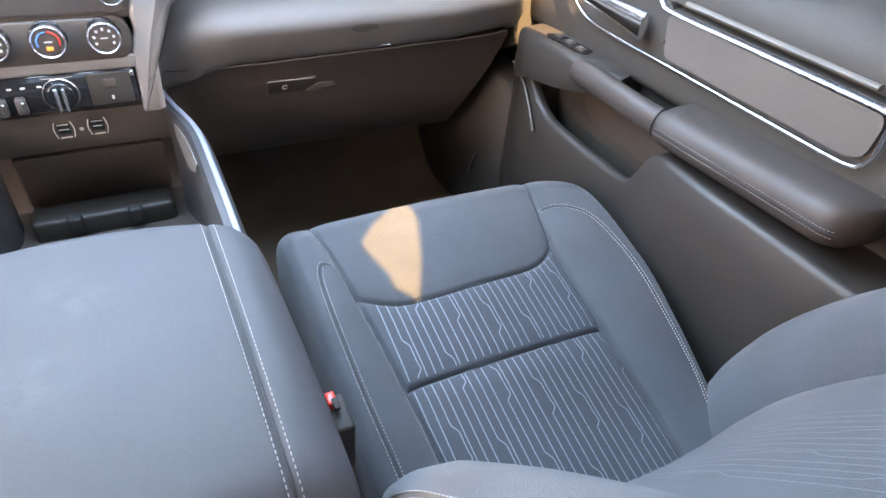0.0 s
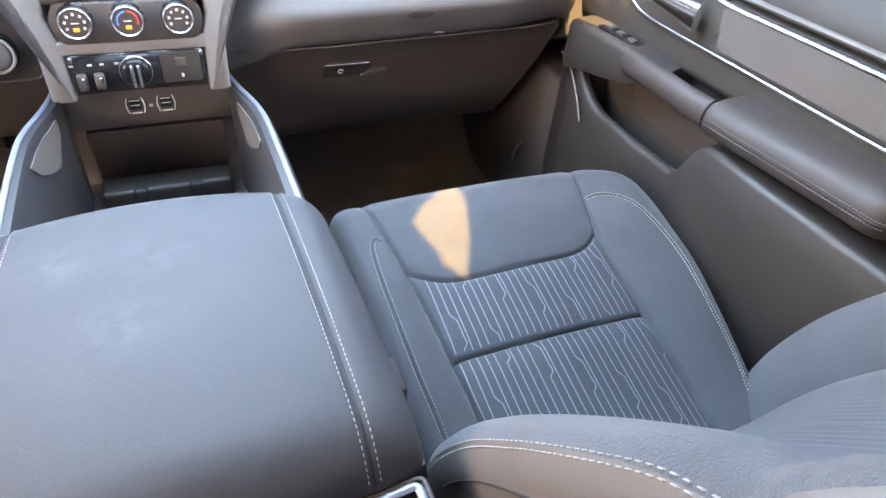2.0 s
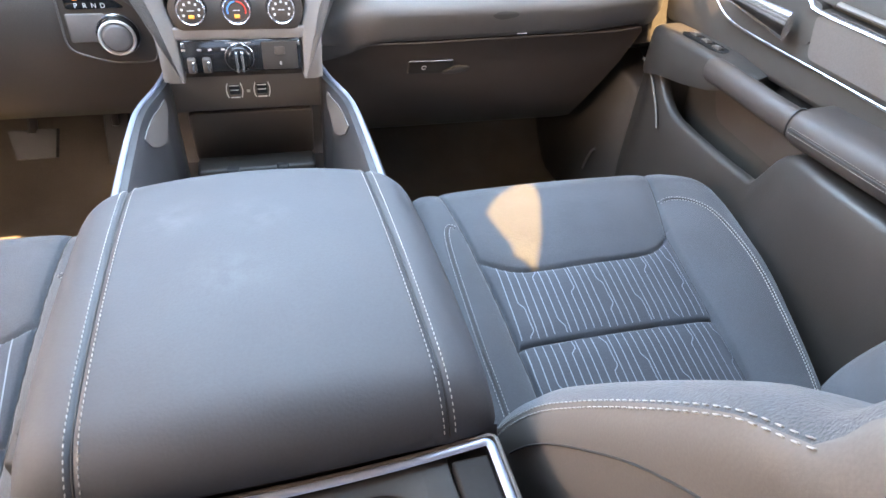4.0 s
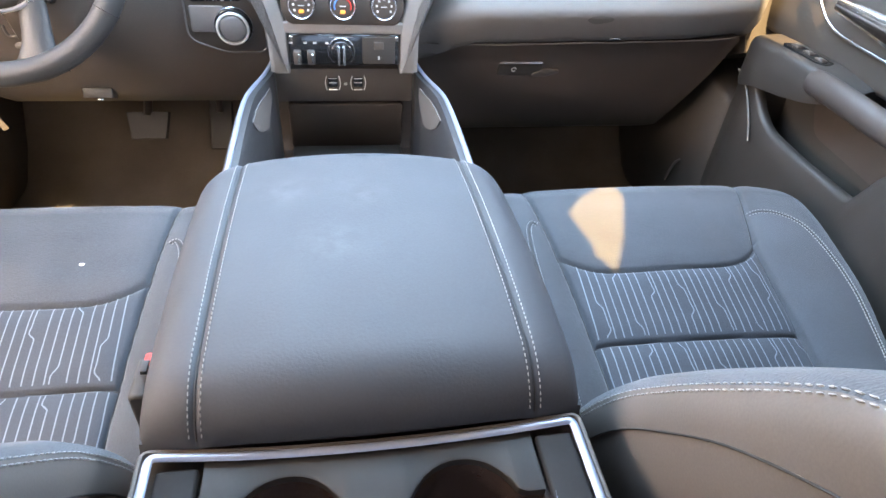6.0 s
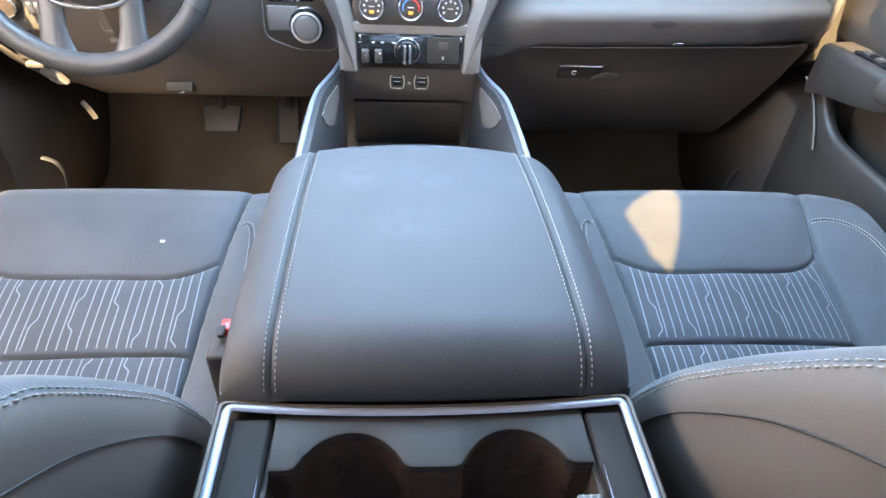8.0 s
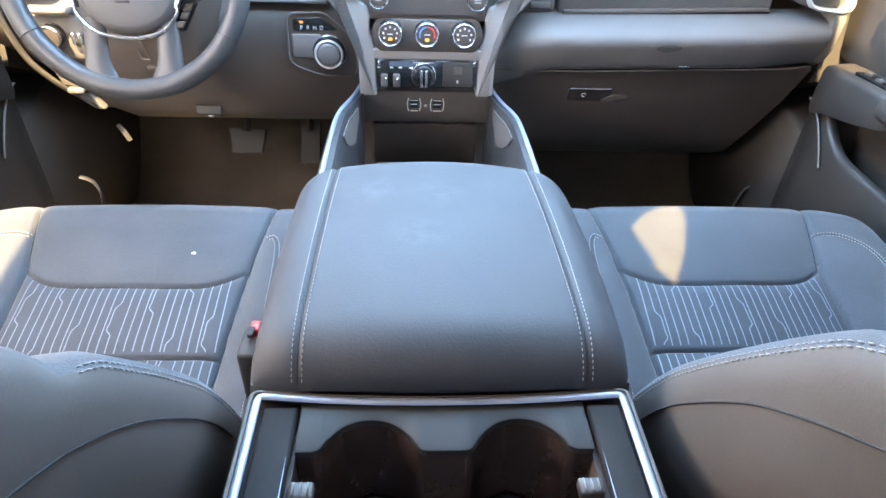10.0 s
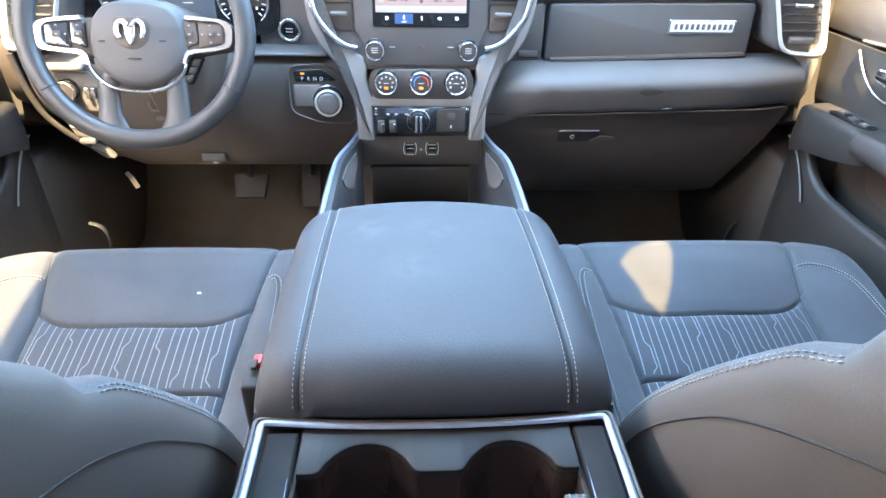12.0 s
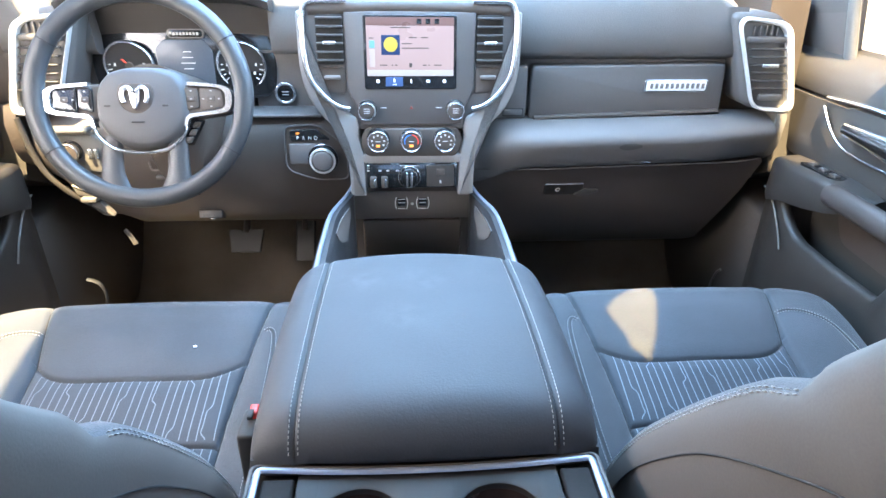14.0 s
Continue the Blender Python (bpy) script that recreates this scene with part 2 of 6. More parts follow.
def plate(bm, poly, place, d0, d1, inset=0.003):
    """A polygon of (x, z) pairs, carried by place(x, z, d), from depth d0 out to d1 with a bevelled rim."""
    n = len(poly)
    cx, cz = sum(p[0] for p in poly) / n, sum(p[1] for p in poly) / n

    def shrink(q):
        out = []
        for i, (x, z) in enumerate(poly):
            (ax, az), (bx, bz) = poly[i - 1], poly[(i + 1) % n]
            tx, tz = bx - ax, bz - az
            L = math.hypot(tx, tz) or 1
            nx, nz = -tz / L, tx / L
            if nx * (cx - x) + nz * (cz - z) < 0:
                nx, nz = -nx, -nz
            out.append((x + nx * q, z + nz * q))
        return out
    secs = [[Vector(place(x, z, d0)) for x, z in poly], [Vector(place(x, z, d1 - inset)) for x, z in poly],
            [Vector(place(x, z, d1 - inset * 0.3)) for x, z in shrink(inset * 0.3)], [Vector(place(x, z, d1)) for x, z in shrink(inset)]]
    return loft(bm, secs)


def rounded(x0, x1, z0, z1, r, seg=5):
    out = []
    for cx, cz, a0 in ((x1 - r, z1 - r, 0), (x0 + r, z1 - r, 90), (x0 + r, z0 + r, 180), (x1 - r, z0 + r, 270)):
        for k in range(seg + 1):
            a = radians(a0 + 90 * k / seg)
            out.append((cx + r * math.cos(a), cz + r * math.sin(a)))
    return out


def soften(poly, r, seg=4):
    """Round the corners of a polygon of (x, z) pairs."""
    out, n = [], len(poly)
    for i in range(n):
        p, a, b = Vector(poly[i]), Vector(poly[i - 1]), Vector(poly[(i + 1) % n])
        da, db = (a - p), (b - p)
        q = min(r, da.length * 0.45, db.length * 0.45)
        s, e = p + da.normalized() * q, p + db.normalized() * q
        for k in range(seg + 1):
            t = k / seg
            out.append(tuple((1 - t) ** 2 * s + 2 * t * (1 - t) * p + t * t * e))
    return out


def stitches(bm, path, normals, pitch=0.0065, length=0.0046, width=0.0010, lift=0.0004):
    """A row of sewn stitches along a path that lies on a surface."""
    L = sum((b - a).length for a, b in zip(path, path[1:]))
    n = max(2, int(L / pitch))
    fine = even(path, n * 2 + 1)
    k = len(path) - 1
    for i in range(n):
        c = fine[2 * i + 1]
        t = (fine[2 * i + 2] - fine[2 * i]).normalized()
        nn = normals[min(k, int((2 * i + 1) / (2 * n) * k))]
        s = t.cross(nn).normalized()
        nn = s.cross(t)
        h, w, z = length / 2, width / 2, width * 0.9
        ring_ = [(-h, 0, 0), (-h * .7, w, 0), (h * .7, w, 0), (h, 0, 0), (h * .7, -w, 0), (-h * .7, -w, 0)]
        low = [bm.verts.new(c + t * a + s * b + nn * (lift - 0.0008)) for a, b, _ in ring_]
        top = [bm.verts.new(c + t * a * .8 + s * b * .7 + nn * (lift + z)) for a, b, _ in ring_]
        for q in range(6):
            bm.faces.new((low[q], low[(q + 1) % 6], top[(q + 1) % 6], top[q]))
        bm.faces.new(top)
    return bm


def interp(table, v):
    if v <= table[0][0]:
        return table[0][1]
    for (a, p), (b, q) in zip(table, table[1:]):
        if v <= b:
            t = (v - a) / (b - a)
            return p + (q - p) * t
    return table[-1][1]


def smooth_interp(table, v):
    if v <= table[0][0]:
        return table[0][1]
    if v >= table[-1][0]:
        return table[-1][1]
    for i in range(len(table) - 1):
        a, p = table[i]
        b, q = table[i + 1]
        if v <= b:
            m0 = (q - table[i - 1][1]) / (b - table[i - 1][0]) if i else (q - p) / (b - a)
            m1 = (table[i + 2][1] - p) / (table[i + 2][0] - a) if i + 2 < len(table) else (q - p) / (b - a)
            h = b - a
            t = (v - a) / h
            return (2 * t ** 3 - 3 * t * t + 1) * p + (t ** 3 - 2 * t * t + t) * h * m0 + (3 * t * t - 2 * t ** 3) * q + (t ** 3 - t * t) * h * m1


# ---- shell of the cab ----
def slab(name, pts, thick, mat, label, category, holes=()):
    """A flat quad sheet with thickness, kind structure."""
    bm = bmesh.new()
    P = [Vector(p) for p in pts]
    nrm = (P[1] - P[0]).cross(P[2] - P[0]).normalized()
    loft(bm, [P, [p + nrm * thick for p in P]])
    ob = part(name, bm, mat, smooth=False)
    return tagged(ob, label, category, kind="structure")


bm = bmesh.new()
loft(bm, [[(-400, -400, -0.62), (400, -400, -0.62), (400, 400, -0.62), (-400, 400, -0.62)], [(-400, -400, -0.60), (400, -400, -0.60), (400, 400, -0.60), (-400, 400, -0.60)]])
tagged(part("ground", bm, GROUND, smooth=False), "pale sunlit concrete lot around the parked truck", "ground", kind="structure")

# carpeted floor that climbs into the footwells
bm = bmesh.new()
fl = [(-1.35, 0.0), (0.6, 0.0), (1.2, 0.0), (1.34, 0.006), (1.40, 0.03), (1.46, 0.09), (1.54, 0.22), (1.60, 0.45)]
loft(bm, [[(x, y, z + 0.006 * math.sin(x * 9 + y * 5)) for y, z in fl] + [(x, y, z - 0.03) for y, z in fl[::-1]] for x in np.linspace(-0.95, 0.95, 39)])
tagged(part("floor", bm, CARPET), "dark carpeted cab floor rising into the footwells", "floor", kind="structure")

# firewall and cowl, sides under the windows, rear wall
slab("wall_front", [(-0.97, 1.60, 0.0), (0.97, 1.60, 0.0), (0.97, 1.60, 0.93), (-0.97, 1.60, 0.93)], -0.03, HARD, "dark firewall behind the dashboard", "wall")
# taller than the sill line, to cut sky light from behind
slab("wall_back", [(-0.97, -1.35, 0.0), (0.97, -1.35, 0.0), (0.97, -1.35, 1.0), (-0.97, -1.35, 1.0)], 0.03, HEAD, "grey trimmed back wall of the cab", "wall")
for s, nm in ((1, "wall_right"), (-1, "wall_left")):
    slab(nm, [(s * 0.93, -1.35, 0.0), (s * 0.93, 1.6, 0.0), (s * 0.93, 1.6, 0.70), (s * 0.93, -1.35, 0.70)], s * 0.04, DOORMAT, "outer door skin below the window line", "wall")
    # unseen closed sides in place of rear windows, added to block sky light
    slab(nm + "_rear", [(s * 0.935, -1.35, 0.70), (s * 0.935, -0.26, 0.70), (s * 0.935, -0.26, 1.30), (s * 0.935, -1.35, 1.30)], s * 0.03, HEAD, "unseen closed side added to block sky at the rear", "wall")
    # A pillar, B pillar
    for nm2, a, b, w in (("front_pillar", (s * 0.93, 1.50, 0.74), (s * 0.84, 0.80, 1.30), 0.035), ("middle_pillar", (s * 0.90, -0.18, 0.60), (s * 0.74, -0.30, 1.28), 0.05)):
        bm = bmesh.new()
        tube(bm, [Vector(a).lerp(Vector(b), k / 8) for k in range(9)], w, w * 1.3, 12, Vector((s, 0, 0)))
        tagged(part("trim", bm, PILLAR), "tan plastic roof pillar beside the window", "pillar", kind="structure")

# headliner with a made-up hole, traced sunward from the wanted patch on the passenger cushion
ROOF_Z = 1.29
patch_outline = [(0.405, 0.752, 0.398), (0.430, 0.750, 0.398), (0.426, 0.705, 0.396), (0.412, 0.667, 0.391), (0.392, 0.611, 0.379), (0.377, 0.583, 0.372), (0.363, 0.556, 0.367), (0.352, 0.571, 0.370), (0.340, 0.583, 0.372), (0.341, 0.604, 0.377), (0.327, 0.646, 0.387), (0.321, 0.675, 0.393), (0.352, 0.712, 0.398)]
hole = [(x + SUN_DIR.x / SUN_DIR.z * (ROOF_Z - z), y + SUN_DIR.y / SUN_DIR.z * (ROOF_Z - z)) for x, y, z in patch_outline]
bm = bmesh.new()
# outer edges placed so sun falls only beside the doors
outer = [(0.86, 0.60), (-0.76, 0.60), (-0.76, -1.30), (0.86, -1.30)]
rings = []
hc = Vector((sum(p[0] for p in hole) / len(hole), sum(p[1] for p in hole) / len(hole)))


def reach(p):
    d = (Vector(p) - hc)
    ts = []
    if d.x:
        ts += [t for t in ((0.86 - hc.x) / d.x, (-0.76 - hc.x) / d.x) if t > 0]
    if d.y:
        ts += [t for t in ((0.60 - hc.y) / d.y, (-1.30 - hc.y) / d.y) if t > 0]
    q = hc + d * min(ts)
    return (q.x, q.y)


dirs = [reach(p) for p in hole]
for z in (ROOF_Z, ROOF_Z + 0.04):
    rings.append(([bm.verts.new((x, y, z)) for x, y in hole], [bm.verts.new((x, y, z)) for x, y in dirs], z))
n = len(hole)
for h_, o_, z in rings:
    for i in range(n):
        j = (i + 1) % n
        a, b = Vector(o_[i].co), Vector(o_[j].co)
        corner = None
        if abs(a.x - b.x) > 1e-4 and abs(a.y - b.y) > 1e-4:
            for cx, cy in outer:
                if (abs(a.x - cx) < 1e-4 and abs(b.y - cy) < 1e-4) or (abs(b.x - cx) < 1e-4 and abs(a.y - cy) < 1e-4):
                    corner = bm.verts.new((cx, cy, z))
        bm.faces.new((h_[i], h_[j], o_[j], corner, o_[i]) if corner else (h_[i], h_[j], o_[j], o_[i]))
for i in range(n):
    j = (i + 1) % n
    bm.faces.new((rings[0][0][i], rings[0][0][j], rings[1][0][j], rings[1][0][i]))
tagged(part("ceiling", bm, HEAD, smooth=False), "pale cloth headliner with a hole made for the sun patch", "ceiling", kind="structure")


# added sun blocker over the glass; its edges bound the lit dash ends
slab("ceiling", [(-0.737, 0.602, ROOF_Z), (0.677, 0.602, ROOF_Z), (0.677, 0.90, ROOF_Z - 0.03), (-0.737, 0.90, ROOF_Z - 0.03)], 0.03, HEAD, "unseen sheet added to keep sun off the dashboard", "ceiling")

# added strip, set back to leave a notch for the floor sun spot
slab("ceiling", [(-0.76, 0.630, ROOF_Z - 0.003), (-0.737, 0.630, ROOF_Z - 0.003), (-0.737, 0.90, ROOF_Z - 0.03), (-0.76, 0.90, ROOF_Z - 0.03)], 0.03, HEAD, "unseen strip notched to pass a sun spot to the driver floor", "ceiling")

# unseen pane added over the hole to warm and dim the sun patch
TINT = bpy.data.materials.new("sun_patch_tint")
TINT.use_nodes = True
tint = TINT.node_tree.nodes.new("ShaderNodeBsdfTransparent")
tint.inputs["Color"].default_value = (0.850, 0.785, 0.52, 1)      # two faces are passed
TINT.node_tree.links.new(tint.outputs[0], TINT.node_tree.nodes["Material Output"].inputs["Surface"])
xs_, ys_ = [p[0] for p in hole], [p[1] for p in hole]
tagged(part("window_4", rbox(bmesh.new(), ((min(xs_) + max(xs_)) / 2, (min(ys_) + max(ys_)) / 2, ROOF_Z + 0.05), (max(xs_) - min(xs_) + 0.04, max(ys_) - min(ys_) + 0.04, 0.006), 0.0, 1), TINT, smooth=False), "unseen bronze pane added to tint the sun patch", "window", kind="structure")

# ---- dashboard ----
def stack(x, z, d=0.0):
    """A place on the leaning centre stack, d out of it towards the seats."""
    return Vector((x, 1.000 + (z - 0.5) * 0.12 - d, z))


STACK_N = Vector((0, -1, 0.12)).normalized()

dash = thing("dashboard", "dark grey moulded truck dashboard with silver centre bezel", "dashboard")


def pad_profile(x):
    """Upper dashboard section at x: (y, z) from the windshield down to the top of the lower pad."""
    e = max(0.0, (abs(x) - 0.52)) / 0.15
    k = 0.045 * e ** 2.4 if x > 0 else 0.012 * e * e
    return [(1.58, 0.93), (1.40, 0.935 - k), (1.22, 0.925 - k), (1.13, 0.905 - k), (1.092, 0.880 - k), (1.078, 0.850), (1.072, 0.80), (1.075, 0.762), (1.082, 0.752), (1.10, 0.748),
            (1.115, 0.742), (1.118, 0.70), (1.112, 0.64), (1.20, 0.62), (1.40, 0.62), (1.58, 0.62)]


bm = bmesh.new()
loft(bm, [[(x, y, z) for y, z in pad_profile(x)] for x in np.linspace(0.205, 0.683, 40)])
part("upper_pad", bm, SOFT, dash)
bm = bmesh.new()
loft(bm, [[(x, y + 0.03, z + (0.015 if z > 0.85 else 0)) for y, z in pad_profile(x)] for x in np.linspace(-0.80, -0.62, 8)])
part("upper_pad", bm, SOFT, dash)
bm = bmesh.new()
loft(bm, [[(x, y + 0.035, z) for y, z in pad_profile(x)] for x in np.linspace(-0.28, 0.205, 12)])
part("upper_pad", bm, SOFT, dash)


def lower_profile(x):
    """Rolled lower pad of the passenger side at x."""
    q = min(1.0, max(0.0, (x - 0.125) / 0.13))
    q = q * q * (3 - 2 * q)
    top = smooth_interp([(0.120, 0.556), (0.126, 0.580), (0.139, 0.599), (0.158, 0.612), (0.182, 0.619), (0.205, 0.6215), (0.30, 0.6225)], x) + 0.024 * max(0, x - 0.3)
    bot = 0.478 + (0.524 - 0.478) * q + 0.030 * max(0, x - 0.3)
    pr = 1.012 + 0.035 * (1 - q) + 0.03 * max(0, x - 0.65) / 0.15
    h = top - bot
    k = h / 0.11
    return [(1.12, top), (pr + 0.060, top - 0.001), (pr + 0.030, top - 0.009 * k), (pr + 0.012, top - 0.019 * k), (pr + 0.004, top - 0.028 * k), (pr, top - 0.038 * k), (pr + 0.001, top - 0.048 * k),
            (pr + 0.008, top - 0.068 * k), (pr + 0.020, top - 0.092 * k), (pr + 0.030, bot + 0.004), (pr + 0.05, bot), (1.12, bot)]


bm = bmesh.new()
loft(bm, [[(x, y, z) for y, z in lower_profile(x)] for x in np.linspace(0.122, 0.783, 40)])
lpad = part("lower_pad", bm, SOFT, dash)
bm = bmesh.new()
rbox(bm, (0.506, 1.0385, 0.5390), (0.022, 0.006, 0.0035), 0.001, 2)
part("seam_clip", bm, SATIN, dash)
STAIN = material("dark_stain", (0.052, 0.050, 0.049), 0.7, grain=300, bump=0.2)
bm = bmesh.new()


def pad_mark(a, r):
    z = 0.581 + r * 0.0085 * math.sin(a) * (1 + 0.12 * math.cos(3 * a))
    return (0.459 + r * 0.022 * math.cos(a) * (1 + 0.15 * math.sin(2 * a + 1)), 1.0126 + 0.39 * max(0.0, 0.5838 - z) - 0.0003 * (1 - r), z)


loft(bm, [[pad_mark(a, r) for a in np.linspace(0, 2 * math.pi, 20, endpoint=False)] for r in (1.0, 0.5, 0.1)])
part("stain", bm, STAIN, lpad, "dark smudge on the lower pad")

# glove box door below the pad
bm = bmesh.new()


def glove(x):
    k = 0.030 * max(0, x - 0.3)
    r = 0.02 * max(0, (x - 0.70) / 0.09) ** 2
    return [(1.052 + r, 0.521 + k), (1.064, 0.514 + k), (1.095, 0.450), (1.128, 0.385), (1.160, 0.330), (1.21, 0.270), (1.27, 0.235), (1.42, 0.22), (1.42, 0.50)]


loft(bm, [[(0.134 + (x - 0.134) * (1 - 0.06 * min(1.0, max(0.0, (0.515 - z) / 0.18)) * ((x - 0.134) / 0.648) ** 3), y, z) for y, z in glove(x)] for x in np.linspace(0.134, 0.785, 48)])
gdoor = part("glove_box_door", bm, GLOVE, dash)


def face_glove(x, z, d=0.0):
    return Vector((x, 1.095 + (0.450 - (z + 0.008)) * 0.51 - d, z + 0.008))


# the edge's highlight is laid on as a thin paler tube
bm = bmesh.new()
tube(bm, [Vector((x, 1.049 + 0.02 * max(0, (x - 0.70) / 0.09) ** 2, 0.5215 + 0.030 * max(0, x - 0.3))) for x in np.linspace(0.20, 0.775, 30)], 0.0016, 0.0022, 6)
part("lip_highlight", bm, VINYL, gdoor, "highlight along the glove box door edge, put into pale vinyl")
bm = bmesh.new()
plate(bm, rounded(0.300, 0.392, 0.432, 0.468, 0.008), face_glove, -0.004, 0.002)
part("latch", bm, DARKSHADE, gdoor, "dark recessed latch of the glove box")
bm = bmesh.new()
tube(bm, [face_glove(0.300 + 0.085 * k / 6, 0.4665, 0.004) for k in range(7)], 0.0012, 0.0012, 6)
part("latch_edge", bm, SATIN, gdoor)
# scoop in paler vinyl: its highlight is put into the colour
bm = bmesh.new()
plate(bm, soften([(0.372, 0.438), (0.395, 0.452), (0.425, 0.450), (0.430, 0.442), (0.405, 0.430), (0.376, 0.430)], 0.006), face_glove, 0.0, 0.005)
part("finger_scoop", bm, VINYL, gdoor)
bm = bmesh.new()
tube(bm, [face_glove(0.333 + 0.0045 * math.cos(a), 0.449 + 0.0045 * math.sin(a), 0.0025) for a in np.linspace(0.3, 5.6, 12)], 0.0008, 0.0008, 6)
part("key_symbol", bm, WHITE, gdoor)

# recessed trim band with its badge
def band(x, z, d=0.0):
    return Vector((x, 1.090 - (z - 0.69) * 0.05 - d, z))


bm = bmesh.new()
plate(bm, soften([(0.252, 0.621), (0.672, 0.635), (0.664, 0.738), (0.252, 0.732)], 0.01), band, -0.03, 0.004, 0.004)
part("trim_band", bm, SOFT, dash)
bm = bmesh.new()
plate(bm, soften([(0.262, 0.619), (0.672, 0.633), (0.664, 0.643), (0.262, 0.629)], 0.003), band, -0.01, 0.012, 0.003)
part("trim_lip", bm, HARD, dash)
bm = bmesh.new()
plate(bm, soften([(0.180, 0.622), (0.245, 0.623), (0.243, 0.732), (0.190, 0.730)], 0.006), band, -0.03, 0.004, 0.003)
part("trim_end", bm, SOFT, dash)
bm = bmesh.new()
plate(bm, rounded(0.1955, 0.2395, 0.6275, 0.6445, 0.002), band, 0.0, 0.0052, 0.0006)
part("button_gap", bm, DARK, dash)
bm = bmesh.new()
plate(bm, rounded(0.1975, 0.2375, 0.6295, 0.6425, 0.002), band, 0.0, 0.0075, 0.0015)
part("trim_button", bm, SOFT, dash)
bm = bmesh.new()
plate(bm, rounded(0.494, 0.632, 0.678, 0.706, 0.004), band, 0.0, 0.008, 0.002)
badge = part("badge", bm, CHROME, dash, "bright silver nameplate on the trim band")
bm = bmesh.new()
plate(bm, rounded(0.498, 0.628, 0.682, 0.702, 0.003), band, 0.006, 0.0085, 0.0004)
part("badge_face", bm, WHITE, badge)
bm = bmesh.new()
for k in range(11):
    x = 0.506 + k * 0.0112
    plate(bm, rounded(x, x + 0.0065, 0.687, 0.698, 0.001, 2), band, 0.008, 0.0095, 0.0003)
part("badge_letters", bm, SILVER, badge)

# lower driver panel under the column
bm = bmesh.new()


def knee(x):
    return [(1.13, 0.640), (1.085, 0.632), (1.066, 0.615), (1.060, 0.58), (1.066, 0.52), (1.082, 0.455), (1.105, 0.405), (1.14, 0.370), (1.18, 0.352), (1.40, 0.345), (1.40, 0.64)]



def knee_low(x):
    return 0.352 + 0.068 * (max(0.0, -x - 0.60) / 0.076) ** 1.25


loft(bm, [[(x, y, max(z, knee_low(x))) for y, z in knee(x)] for x in np.linspace(-0.768, -0.122, 44)])
part("knee_panel", bm, KNEE, dash)
bm = bmesh.new()
loft(bm, [[(x, 1.135, 0.632), (x, 1.135, 0.755), (x, 1.20, 0.755), (x, 1.20, 0.632)] for x in (-0.325, -0.20)])
part("fascia", bm, SOFT, dash)
bm = bmesh.new()
rbox(bm, (-0.27, 1.10, 0.637), (0.17, 0.08, 0.006), 0.002)
part("fascia_edge", bm, SILVER, dash)

# ---- centre stack ----
def mirror_poly(right):
    return right + [(-x, z) for x, z in right[::-1]]


bm = bmesh.new()
plate(bm, mirror_poly([(0.105, 0.860), (0.188, 0.860), (0.203, 0.845), (0.205, 0.765), (0.192, 0.717), (0.167, 0.684), (0.140, 0.664), (0.12, 0.650), (0.112, 0.62)]), stack, -0.08, -0.004, 0.004)
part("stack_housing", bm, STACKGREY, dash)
bm = bmesh.new()
apron = [(0.1215, 0.484), (0.1220, 0.530), (0.1235, 0.566), (0.128, 0.586), (0.137, 0.604), (0.152, 0.622), (0.172, 0.643), (0.190, 0.664), (0.203, 0.690), (0.2105, 0.716), (0.2140, 0.742), (0.2150, 0.770), (0.2150, 0.840), (0.2050, 0.840), (0.2035, 0.770), (0.2005, 0.740), (0.190, 0.7135), (0.180, 0.698), (0.165, 0.682), (0.142, 0.664), (0.125, 0.653)]
for s in (1, -1):
    b2 = bmesh.new()
    plate(b2, soften([(s * x, z) for x, z in apron + [(0.110, 0.645), (0.1045, 0.625), (0.106, 0.604), (0.096, 0.570), (0.0945, 0.484)]], 0.005), stack, -0.03, 0.002, 0.005)
    part("bezel_side", b2, BEZEL, dash, "satin silver bezel of the centre stack")
plate(bm, soften([(-0.099, 0.5525), (0.099, 0.5525), (0.103, 0.572), (-0.103, 0.572)], 0.004), stack, -0.03, 0.002, 0.003)
part("bezel_bar", bm, BEZEL, dash)
# chrome bow round the upper stack
bow = [(0.120, 0.8600), (0.170, 0.8595), (0.190, 0.8575), (0.2005, 0.846), (0.2045, 0.817), (0.2025, 0.756), (0.192, 0.7165), (0.167, 0.684), (0.1415, 0.6665), (0.1205, 0.662)]
for s in (1, -1):
    bm = bmesh.new()
    tube(bm, [stack(s * p.x, p.y, 0.004) for p in spline([(x, z, 0) for x, z in bow], 64)], 0.0058, 0.005, 10, Vector((0, 1, 0)))
    part("chrome_bow", bm, SATIN, dash, "polished chrome strip beside the vents")
bm = bmesh.new()
tube(bm, [stack(x, 0.8475 - 0.09 * x * x, -0.002) for x in np.linspace(-0.192, 0.192, 20)], 0.006, 0.011, 10)
part("top_rim", bm, HARD, dash)

# air vents beside the screen
def vent(cx, z0, z1, w, nslat, place, nrm, parent):
    bm = bmesh.new()
    plate(bm, rounded(cx - w, cx + w, z0, z1, 0.006), place, -0.05, 0.000, 0.002)
    body = part("vent_back", bm, DARK, parent)
    for k in range(nslat):
        z = z0 + (z1 - z0) * (k + 0.6) / nslat
        b2 = bmesh.new()
        rbox(b2, place(cx, z, 0.004), (2 * w * 0.96, 0.016, 0.0035), 0.0012, 2)
        part("slat", b2, SLAT, body)
    b2 = bmesh.new()
    rbox(b2, place(cx, (z0 + z1) / 2 - 0.004, 0.014), (w * 0.95, 0.008, 0.007), 0.002, 2)
    part("vent_tab", b2, SATIN, body)
    return body


